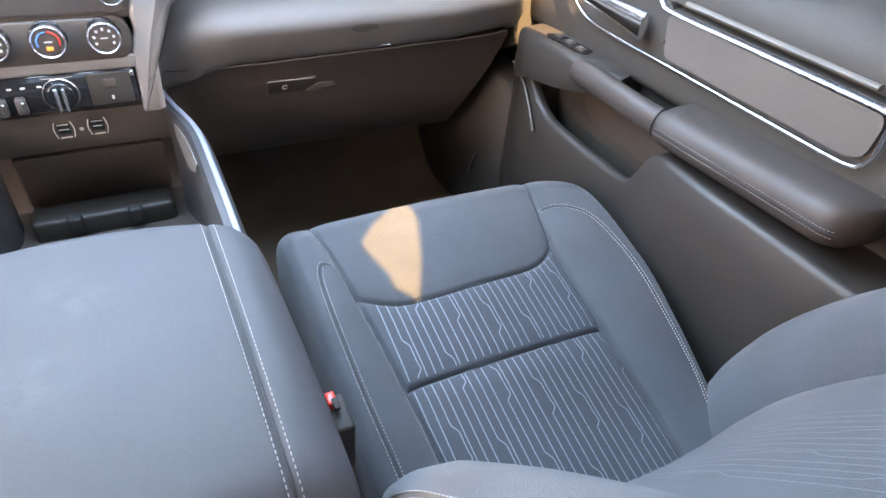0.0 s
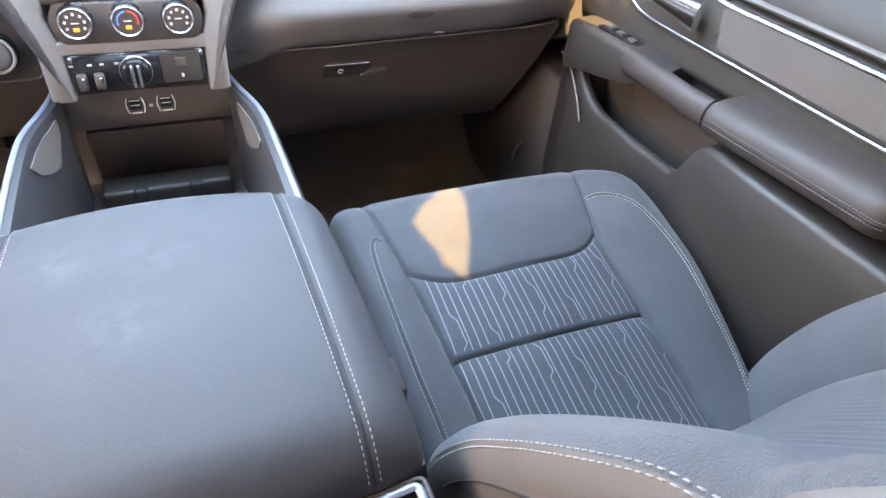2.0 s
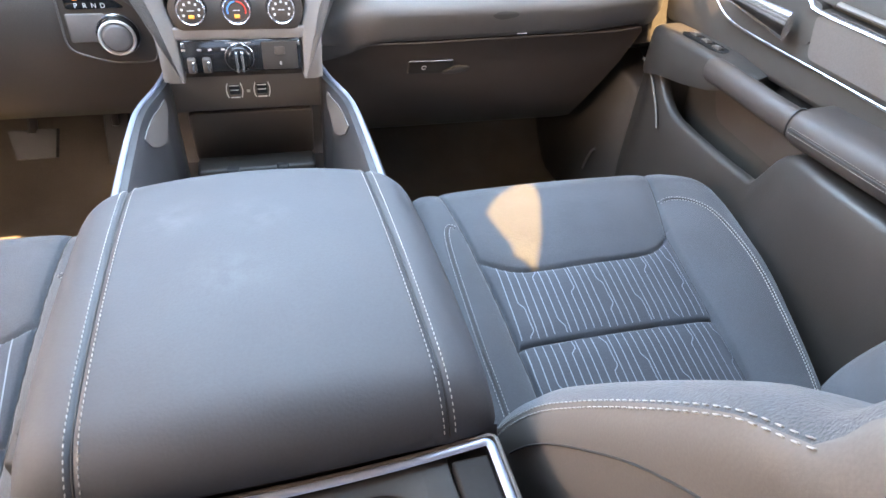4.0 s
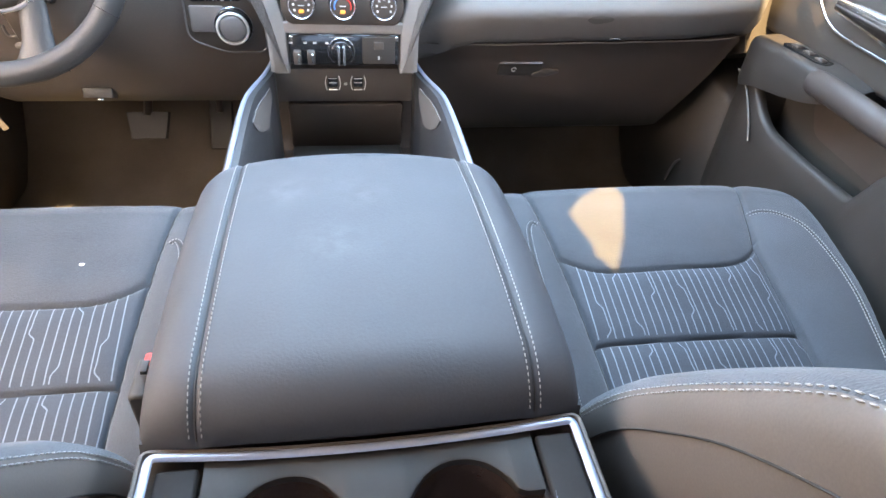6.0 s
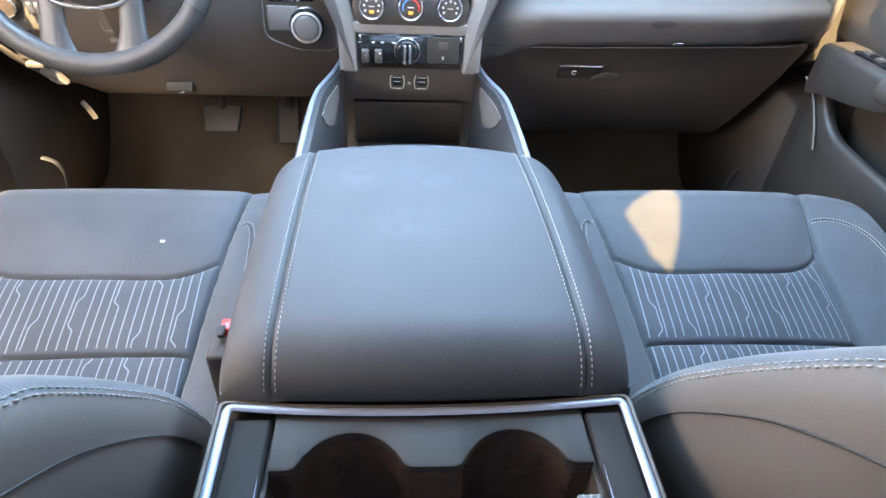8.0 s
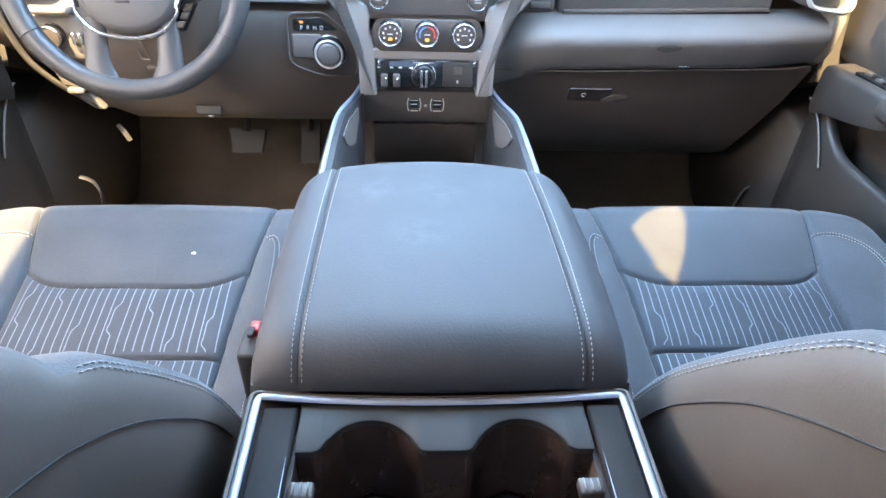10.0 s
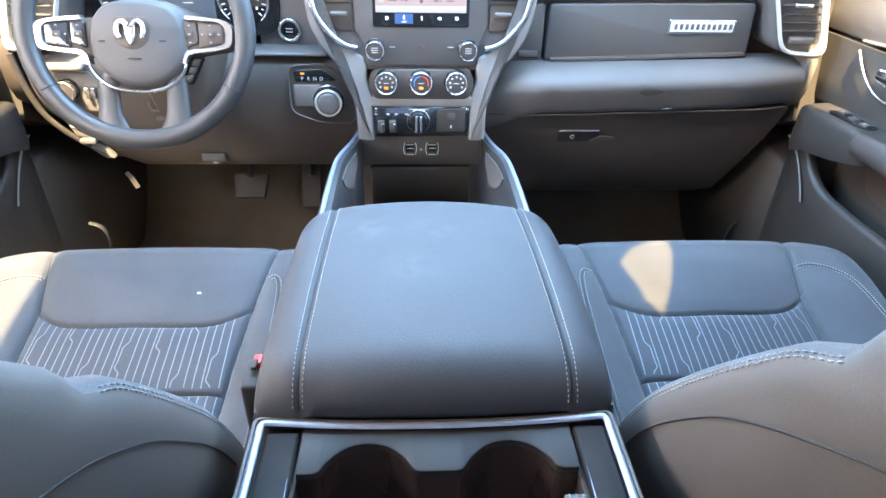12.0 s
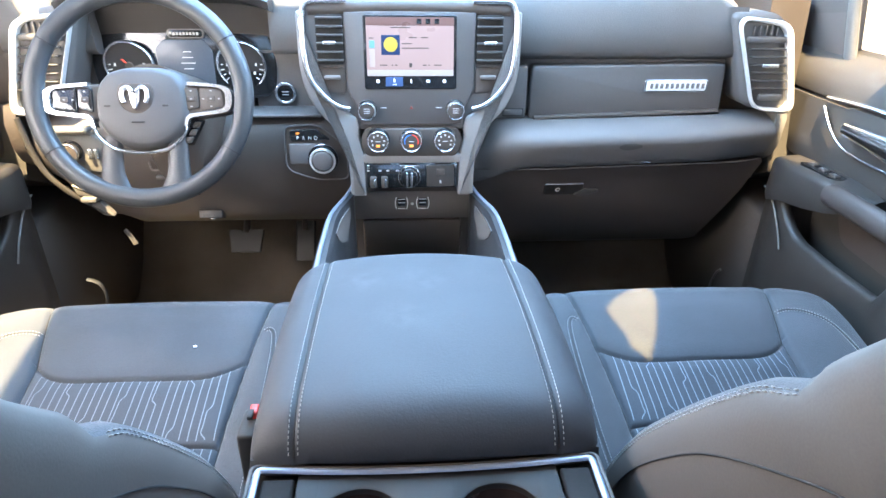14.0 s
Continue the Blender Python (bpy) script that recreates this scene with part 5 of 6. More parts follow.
def lid_point(u, v):
    """u across -1..1, v from rear 0 to front 1, wrapped over the borders."""
    half = lid_half(v)
    x = u * half
    y = LY0 + (LY1 - LY0 - 0.016 * abs(u) ** 2 - 0.034 * abs(u) ** 9) * v + 0.010 * abs(u) ** 2.5 * (1 - v)
    z = lid_top(x, y)
    ex, ey0, ey1 = 1 - abs(u), v * (LY1 - LY0), (1 - v) * (LY1 - LY0)
    ex *= half

    def roll(e, r, k):
        if e >= r:
            return 0.0
        q = 1 - e / r
        return k * (1 - math.sqrt(max(0.0, 1 - q * q)))
    z -= roll(ex, 0.034, 0.028) + roll(ey0, 0.050, 0.030) + roll(ey1, 0.040, 0.030)
    # sewn grooves
    for gx in (-SEAM_X, SEAM_X):
        w = abs(x - gx)
        z -= 0.0028 * math.exp(-(w / 0.0026) ** 2)
    return Vector((x, y, z))


def clustered(n, k=0.55):
    return [math.sin((2 * i / (n - 1) - 1) * math.pi / 2) * (1 - k) + (2 * i / (n - 1) - 1) * k for i in range(n)]


us = sorted(set([round(a, 5) for a in clustered(41)] + [round(s * (SEAM_X + d) / (LX + 0.002), 5) for s in (1, -1) for d in (-0.008, -0.005, -0.003, -0.0015, 0, 0.0015, 0.003, 0.005, 0.008)]))
vs_ = [(a + 1) / 2 for a in clustered(46)]
bm = bmesh.new()
secs = []
for v in vs_:
    row = [lid_point(u, v) for u in us]
    secs.append(row)
rows = [[bm.verts.new(p) for p in r] for r in secs]
for a, b in zip(rows, rows[1:]):
    for i in range(len(us) - 1):
        bm.faces.new((a[i], a[i + 1], b[i + 1], b[i]))
border = rows[0] + [r[-1] for r in rows[1:]] + rows[-1][::-1][1:] + [r[0] for r in rows[1:-1]][::-1]
low = [bm.verts.new((v.co.x * 0.985, v.co.y + (0.004 if v.co.y < 0.4 else -0.004), 0.488 + 0.042 * max(0, min(1, (0.50 - v.co.y) / 0.25)))) for v in border]
nb = len(border)
for i in range(nb):
    bm.faces.new((border[i], border[(i + 1) % nb], low[(i + 1) % nb], low[i]))
bm.faces.new(low)
part("lid_cover", bm, LIDSKIN, lid, "smooth black leather cover", sharp=60)
for s in (1, -1):
    for off in (-1, 1):
        path = [lid_point(s * (SEAM_X + off * (0.0044 + 0.0016 * v)) / lid_half(v), v) for v in np.linspace(0.004, 0.985, 80)]
        b = bmesh.new()
        nr = []
        for i in range(80):
            t = (path[min(79, i + 1)] - path[max(0, i - 1)]).normalized()
            nr.append(Vector((1, 0, 0)).cross(t).normalized())
        stitches(b, path, nr, 0.0050, 0.0033, 0.0007)
        part("stitching", b, THREAD, lid, "pale double stitching")
    b = bmesh.new()
    tube(b, [lid_point(s * SEAM_X / lid_half(v), v) + Vector((0, 0, 0.0006)) for v in np.linspace(0.004, 0.985, 80)], 0.0008, 0.0007, 5)
    part("seam", b, DARK, lid)
bm = bmesh.new()
rbox(bm, (0, 0.42, 0.50), (0.31, 0.35, 0.03), 0.006, 2)
part("lid_base", bm, HARD, lid)


# ---- front seats ----
RIDGE = [(0.30, 0.330), (0.36, 0.322), (0.44, 0.298), (0.53, 0.252), (0.60, 0.203), (0.655, 0.160), (0.70, 0.122), (0.75, 0.076), (0.80, 0.038), (0.90, -0.022), (1.00, -0.065)]
CUSH = [(0.20, 0.272), (0.35, 0.312), (0.47, 0.343), (0.60, 0.375), (0.68, 0.392), (0.725, 0.397)]
IN_SEAM = [(0.20, 0.315), (0.35, 0.309), (0.47, 0.303), (0.61, 0.291), (0.69, 0.281), (0.77, 0.272)]
OUT_SEAM = [(0.20, 0.598), (0.35, 0.602), (0.456, 0.604), (0.596, 0.609), (0.65, 0.621), (0.735, 0.645), (0.78, 0.655)]
PAD_EDGE = [(0.288, 0.610), (0.310, 0.591), (0.337, 0.578), (0.369, 0.573), (0.458, 0.573), (0.546, 0.575), (0.575, 0.582), (0.598, 0.596), (0.615, 0.616)]


def cross_seam(x):
    return 0.4635 - (x - 0.30) * 0.022
CX0, CX1 = 0.226, 0.769


def cush_front(v):
    """Fore and aft line of the cushion's skin: v metres along it from the back gives y, z."""
    if v < 0.525:
        y = 0.20 + v
        return y, smooth_interp(CUSH, y)
    w = v - 0.525
    a = min(w / 0.085, 1.0) * math.pi / 2
    y, z = 0.725 + 0.058 * math.sin(a), 0.397 - 0.062 * (1 - math.cos(a))
    if w > 0.085:
        z -= (w - 0.085)
        y -= (w - 0.085) * 0.08
    return y, z


def cushion(x, v):
    y, z = cush_front(v)
    dip = 0.0
    xi, xo = smooth_interp(IN_SEAM, y), smooth_interp(OUT_SEAM, y)
    yp = smooth_interp(PAD_EDGE, x)
    # raised bolsters
    if x > xo:
        t = (x - xo) / (CX1 - xo)
        dip += 0.020 * math.sin(min(1, t * 1.1) * math.pi) ** 0.8 * min(1, max(0, (0.72 - y) / 0.22))
    elif x < xi:
        t = (xi - x) / (xi - CX0)
        dip += 0.009 * math.sin(min(1, t) * math.pi) * min(1, max(0, (0.70 - y) / 0.2)) - 0.004 * t * max(0, (y - 0.60) / 0.15)
    else:
        t = (x - xi) / (xo - xi)
        dip += 0.004 * math.sin(t * math.pi)
    # sewn grooves
    g = 0.0
    g = max(g, math.exp(-((x - xi) / 0.0028) ** 2), math.exp(-((x - xo) / 0.0028) ** 2))
    dip -= 0.0035 * math.exp(-((x - xi) / 0.013) ** 2) + 0.0035 * math.exp(-((x - xo) / 0.013) ** 2)
    if xi - 0.004 < x < xo + 0.004:
        g = max(g, math.exp(-((y - yp) / 0.0026) ** 2), math.exp(-((y - cross_seam(x)) / 0.0022) ** 2))
        dip -= 0.0028 * math.exp(-((y - cross_seam(x)) / 0.016) ** 2) + 0.0025 * math.exp(-((y - yp) / 0.014) ** 2)
    dip -= 0.0070 * g
    # rolled sides
    for e, r in ((x - CX0, 0.022), (CX1 - x, 0.055)):
        if e < r:
            q = 1 - e / r
            dip -= r * (1 - math.sqrt(max(0.0, 1 - q * q)))
    # outer front corner rounded off in plan
    k = max(0.0, (x - 0.63) / 0.134)
    x = 0.50 + (x - 0.50) * (1 - 0.36 * max(0.0, (0.56 - y) / 0.34) ** 1.6 * max(0.0, min(1.0, (x - 0.60) / 0.15)))
    y2 = y - 0.055 * k ** 2.4 * max(0.0, (y - 0.45) / 0.33)
    return Vector((x, y2, z + dip))


def zone(x, y):
    xi, xo = smooth_interp(IN_SEAM, y), smooth_interp(OUT_SEAM, y)
    if x < xi or x > xo:
        return 0
    if y > smooth_interp(PAD_EDGE, x):
        return 1
    return 2 if y > cross_seam(x) else 3


def on_cushion(x, y, lift=0.0):
    """A point of the cushion's skin at plan place x, y."""
    v = y - 0.20 if y < 0.725 else 0.525 + math.asin(min(1, (y - 0.725) / 0.058)) * 2 / math.pi * 0.085
    p = cushion(x, v)
    e = 0.004
    n = (cushion(x + e, v) - cushion(x - e, v)).cross(cushion(x, v + e) - cushion(x, v - e)).normalized()
    return p + n * lift, n


def ribbon(bm, pts, norms, width):
    prev = None
    for i, (p, n) in enumerate(zip(pts, norms)):
        t = (pts[min(i + 1, len(pts) - 1)] - pts[max(i - 1, 0)]).normalized()
        s = t.cross(n).normalized() * width / 2
        cur = (bm.verts.new(p - s), bm.verts.new(p + s))
        if prev:
            bm.faces.new((prev[0], prev[1], cur[1], cur[0]))
        prev = cur


def jogged(index, start, length, step):
    """Sideways offsets of one woven line: straight, but for bulges that step from line to line."""
    out = []
    mid = 0.121 * index % 0.45
    for i in range(int(length / step) + 1):
        d = i * step
        q = (start + d - mid + 0.225) % 0.45 - 0.225
        o = 0.0
        if -0.026 < q < 0.026:
            a = min(1.0, max(0.0, (q + 0.026) / 0.013))
            b = min(1.0, max(0.0, (0.026 - q) / 0.006))
            o = 0.0064 * a * a * (3 - 2 * a) * b + 0.0010 * math.exp(-((q - 0.016) / 0.004) ** 2)
        out.append((d, o))
    return out


def seat(s, label, inward=0.0, back=0.0):
    root = thing("front_seat", label, "seat", "front seats")

    def M(p):
        return Vector((s * (p[0] - inward), p[1] - back, p[2]))

    def B(p):
        return Vector((s * p[0], p[1], p[2]))
    xs = sorted(set([round(x, 5) for x in np.arange(CX0, CX1 + 1e-6, 0.0026)] + [CX0 + 0.001, CX0 + 0.0025, CX1 - 0.001, CX1 - 0.003]))
    vs = list(np.arange(0.0, 0.62, 0.0026)) + [0.64, 0.68, 0.72, 0.76, 0.80]
    # one mesh a panel, cut along the seams
    P = [[cushion(x, v) for x in xs] for v in vs]
    meshes = [bmesh.new() for _ in range(4)]
    caches = [dict() for _ in range(4)]
    for j in range(len(vs) - 1):
        for i in range(len(xs) - 1):
            cx = (xs[i] + xs[i + 1]) / 2
            cy = cush_front((vs[j] + vs[j + 1]) / 2)[0]
            zi = zone(cx, cy) if vs[j] < 0.61 else (1 if smooth_interp(IN_SEAM, cy) < cx < smooth_interp(OUT_SEAM, cy) else 0)
            q = []
            for a, b in ((j, i), (j, i + 1), (j + 1, i + 1), (j + 1, i)):
                if (a, b) not in caches[zi]:
                    caches[zi][(a, b)] = meshes[zi].verts.new(M(P[a][b]))
                q.append(caches[zi][(a, b)])
            meshes[zi].faces.new(q)
    # skirts down the sides
    for side in (0, len(xs) - 1):
        prev = None
        for j in range(len(vs)):
            t = caches[0].get((j, side))
            p = P[j][side]
            l = meshes[0].verts.new(M((p.x, p.y, min(p.z - 0.001, 0.14))))
            if prev:
                meshes[0].faces.new((prev[0], t, l, prev[1]))
            prev = (t, l)
    bol = part("cushion_bolster", meshes[0], FABRIC, root)
    part("thigh_pad", meshes[1], FABRIC, root)
    pf = part("insert_panel", meshes[2], INSERT, root, "dark seat insert woven with pale kinked lines")
    pb = part("insert_panel", meshes[3], INSERT, root, "dark seat insert woven with pale kinked lines")
    # woven pale lines of the two insert panels
    for panel, y_of in ((pf, lambda x: (cross_seam(x) + 0.006, smooth_interp(PAD_EDGE, x) - 0.004)), (pb, lambda x: (0.215, cross_seam(x) - 0.005))):
        b = bmesh.new()
        for index in range(25):
            x = 0.3120 + 0.0116 * index
            y0, y1 = y_of(x)
            pts, nn = [], []
            for d, o in jogged(index, 0.62 - y1, y1 - y0, 0.003):
                xx = min(max(x + o, smooth_interp(IN_SEAM, y1 - d) + 0.006), smooth_interp(OUT_SEAM, y1 - d) - 0.006)
                p, n = on_cushion(xx, y1 - d, 0.0007)
                pts.append(M(p))
                nn.append(Vector((s * n.x, n.y, n.z)))
            ribbon(b, pts, nn, 0.0016)
        part("woven_pattern", b, STRIPE, panel)
    # piping in the seams between the panels
    seams = [[(smooth_interp(IN_SEAM, y), y) for y in np.linspace(0.21, 0.775, 60)], [(smooth_interp(OUT_SEAM, y), y) for y in np.linspace(0.21, 0.775, 60)],
             [(x, smooth_interp(PAD_EDGE, x)) for x in np.linspace(0.292, 0.607, 50)], [(x, cross_seam(x)) for x in np.linspace(0.304, 0.603, 40)]]
    for sm in seams:
        b = bmesh.new()
        tube(b, [M(on_cushion(x, y, 0.0012)[0]) for x, y in sm], 0.0012, 0.0009, 5)
        part("seam", b, DARK, bol)
    # double stitching along both bolsters
    outer = [(0.630, 0.672, 0), (0.655, 0.671, 0), (0.677, 0.664, 0), (0.698, 0.646, 0), (0.708, 0.615, 0), (0.712, 0.555, 0), (0.711, 0.487, 0), (0.709, 0.423, 0), (0.704, 0.347, 0), (0.688, 0.293, 0), (0.67, 0.24, 0)]
    inner = [(0.2735, 0.664, 0), (0.265, 0.668, 0), (0.2565, 0.650, 0), (0.2525, 0.605, 0), (0.2515, 0.537, 0), (0.252, 0.46, 0), (0.255, 0.386, 0), (0.256, 0.30, 0), (0.256, 0.24, 0)]
    for curve in (outer, inner):
        for off in (-0.0035, 0.0035):
            fine = spline(curve, 90)
            pts, nn = [], []
            for i, p in enumerate(fine):
                t = (fine[min(89, i + 1)] - fine[max(0, i - 1)]).normalized()
                q, n = on_cushion(p.x - t.y * off, p.y + t.x * off, 0.0003)
                pts.append(M(q))
                nn.append(Vector((s * n.x, n.y, n.z)))
            b = bmesh.new()
            stitches(b, pts, nn, 0.0046, 0.0031, 0.0008)
            part("stitching", b, THREAD, bol)
        b = bmesh.new()
        fine = spline(curve, 60)
        tube(b, [M(on_cushion(p.x, p.y, -0.0002)[0]) for p in fine], 0.0015, 0.0011, 5)
        part("seam", b, DARK, bol)
    # backrest: fabric face between two bolsters, vinyl sides
    zs = list(np.linspace(0.28, 0.94, 56)) + [0.955, 0.97, 0.98]
    ring_in = [(0.250, -0.175), (0.222, -0.150), (0.206, -0.110), (0.198, -0.070), (0.1955, -0.035), (0.197, -0.015), (0.202, -0.004)]
    face = [(0.202, -0.004), (0.210, 0.004), (0.222, 0.007), (0.240, 0.004), (0.258, -0.006), (0.278, -0.026), (0.296, -0.054), (0.304, -0.075), (0.312, -0.072), (0.34, -0.073), (0.40, -0.079), (0.47, -0.082)]
    face = face + [(0.94 - x, d) for x, d in face[::-1][1:]]
    side_out = [(0.94 - x, d) for x, d in ring_in[::-1]]

    def sec(pts, z):
        y = smooth_interp(RIDGE, z) - 0.010 * math.exp(-((z - (0.738 if s > 0 else 0.700)) / 0.015) ** 2) - (0.010 if s < 0 else 0)
        top = max(0.0, (z - 0.90) / 0.08)
        flare = 0.5 * max(0, 0.50 - z) ** 2
        return [B((0.47 + (x - 0.47) * (1 - 0.18 * top ** 2 - flare * 0.6), y + d * (1 - 0.3 * top), z)) for x, d in pts]
    def along(q):
        i = min(1, int(q))
        (xa, da), (xb, db) = face[i], face[i + 1]
        return (xa + (xb - xa) * (q - i), da + (db - da) * (q - i))

    def shift(z):
        return 2.0 * min(1.0, max(0.0, (z - (0.735 if s > 0 else 0.697)) / 0.08))

    def cloth(z):
        e = shift(z)
        left = [along(e), along((e + 2) / 2)]
        return left + face[2:-2] + [(0.94 - x, d) for x, d in left[::-1]]

    def skin_in(z):
        e = shift(z)
        return ring_in + [along(e / 2), along(e)]
    b = bmesh.new()
    loft(b, [sec(cloth(z), z) for z in zs], False, False)
    fr = part("backrest", b, FABRIC, root, "charcoal fabric backrest with a ribbed insert")
    b = bmesh.new()
    loft(b, [sec(skin_in(z), z) for z in zs], False, False)
    part("backrest_side", b, VINYL, root, "smooth grey vinyl side panel")
    b = bmesh.new()
    loft(b, [sec([(0.94 - x, d) for x, d in skin_in(z)[::-1]], z) for z in zs], False, False)
    part("backrest_side", b, VINYL, root, "smooth grey vinyl side panel")
    b = bmesh.new()
    loft(b, [sec([ring_in[0], (0.47, -0.19), side_out[-1]], z) for z in zs], False, False)
    top = sec(ring_in + face[1:] + side_out[1:], zs[-1])
    b.faces.new([b.verts.new(p) for p in top])
    part("back_shell", b, VINYL, root)
    # stitched ridge of the inner bolster
    for (dx, dd), (ex, ed) in (((0.2005, -0.0073), (0.2045, -0.0015)), ((0.1980, -0.0128), (0.2013, -0.0055))):
        pts = [sec([(dx + (ex - dx) * k / 59, dd + (ed - dd) * k / 59)], 0.42 + ((0.738 if s > 0 else 0.690) - 0.42) * k / 59)[0] for k in range(60)]
        b = bmesh.new()
        stitches(b, pts, [Vector((-0.86 * s, 0.42, 0.30)).normalized()] * 60, 0.0072, 0.0048, 0.0010)
        part("stitching", b, THREAD, fr, "pale coarse double stitching")
    # curved seam on the side panel
    arc = []
    for k in range(30):
        t = k / 29
        z = 0.45 + 0.34 * t
        d = smooth_interp([(0.44, -0.036), (0.50, -0.036), (0.56, -0.040), (0.61, -0.044), (0.636, -0.049), (0.668, -0.061), (0.70, -0.078), (0.73, -0.096), (0.80, -0.125)], z)
        for (xa, da), (xb, db) in zip(ring_in, ring_in[1:]):
            if da <= d <= db:
                x = xa + (xb - xa) * (d - da) / (db - da)
        arc.append(sec([(x - 0.0006, d)], z)[0])
    b = bmesh.new()
    tube(b, arc, 0.0009, 0.0009, 5)
    part("seam", b, DARK, root)
    # pale lines of the backrest insert
    b = bmesh.new()
    for index in range(25):
        x = 0.3300 + 0.0116 * index
        pts, nn = [], []
        for d, o in jogged(index, 0.1, 0.55, 0.006):
            z = 0.36 + d
            dd = -0.0725 - 0.0095 * math.sin((x - 0.312) / 0.316 * math.pi) ** 0.8 + 0.0016
            pts.append(sec([(x + o, dd)], z)[0])
            nn.append(Vector((0, 0.75, 0.65)))
        ribbon(b, pts, nn, 0.0008)
    part("woven_pattern", b, STRIPE, fr)
    b = bmesh.new()
    rbox(b, (s * 0.47, 0.42, 0.10), (0.44, 0.44, 0.12), 0.02, 2)
    part("seat_frame", b, HARD, root)
    return root


seat(1, "charcoal fabric passenger seat with pale woven lines and stitching")
seat(-1, "charcoal fabric driver seat with pale woven lines and stitching", 0.024, 0.009)

# belt buckles between the seats and the console
for s, by, bz, grp in ((1, 0.405, 0.425, "belt buckles"), (-1, 0.346, 0.479, "belt buckles")):
    bk = thing("belt_buckle", "black seat belt buckle with a red release button beside the console", "buckle", grp)
    bm = bmesh.new()
    bx = 0.200 if s > 0 else 0.196
    rbox(bm, (s * bx, by, bz - 0.035), (0.020, 0.046, 0.070), 0.004, 2)
    part("buckle_body", bm, DARK, bk)
    bm = bmesh.new()
    rbox(bm, (s * (bx - 0.004), by + 0.013, bz + 0.003), (0.010, 0.016, 0.011), 0.002, 2)
    button = part("release_button", bm, RED, bk, "red release button")
    bm = bmesh.new()
    rbox(bm, (s * (bx - 0.002), by + 0.004, bz + 0.0075), (0.006, 0.014, 0.005), 0.001, 2)
    part("latch_slot", bm, DARK, button)
    bm = bmesh.new()
    tube(bm, [Vector((s * 0.200, by, bz - 0.07)), Vector((s * 0.205, by - 0.04, 0.25)), Vector((s * 0.21, by - 0.06, 0.10))], 0.012, 0.004, 8)
    part("stalk", bm, HARD, bk)


# a crumb on the driver cushion
bm = bmesh.new()
cr = on_cushion(0.352 + 0.024, 0.623, 0.0015)[0]
rbox(bm, (-cr.x + 0.024, cr.y, cr.z), (0.006, 0.004, 0.003), 0.001, 2)
tagged(part("paper_scrap", bm, WHITE), "tiny white paper scrap lying on the driver cushion", "scrap")


# ---- doors ----

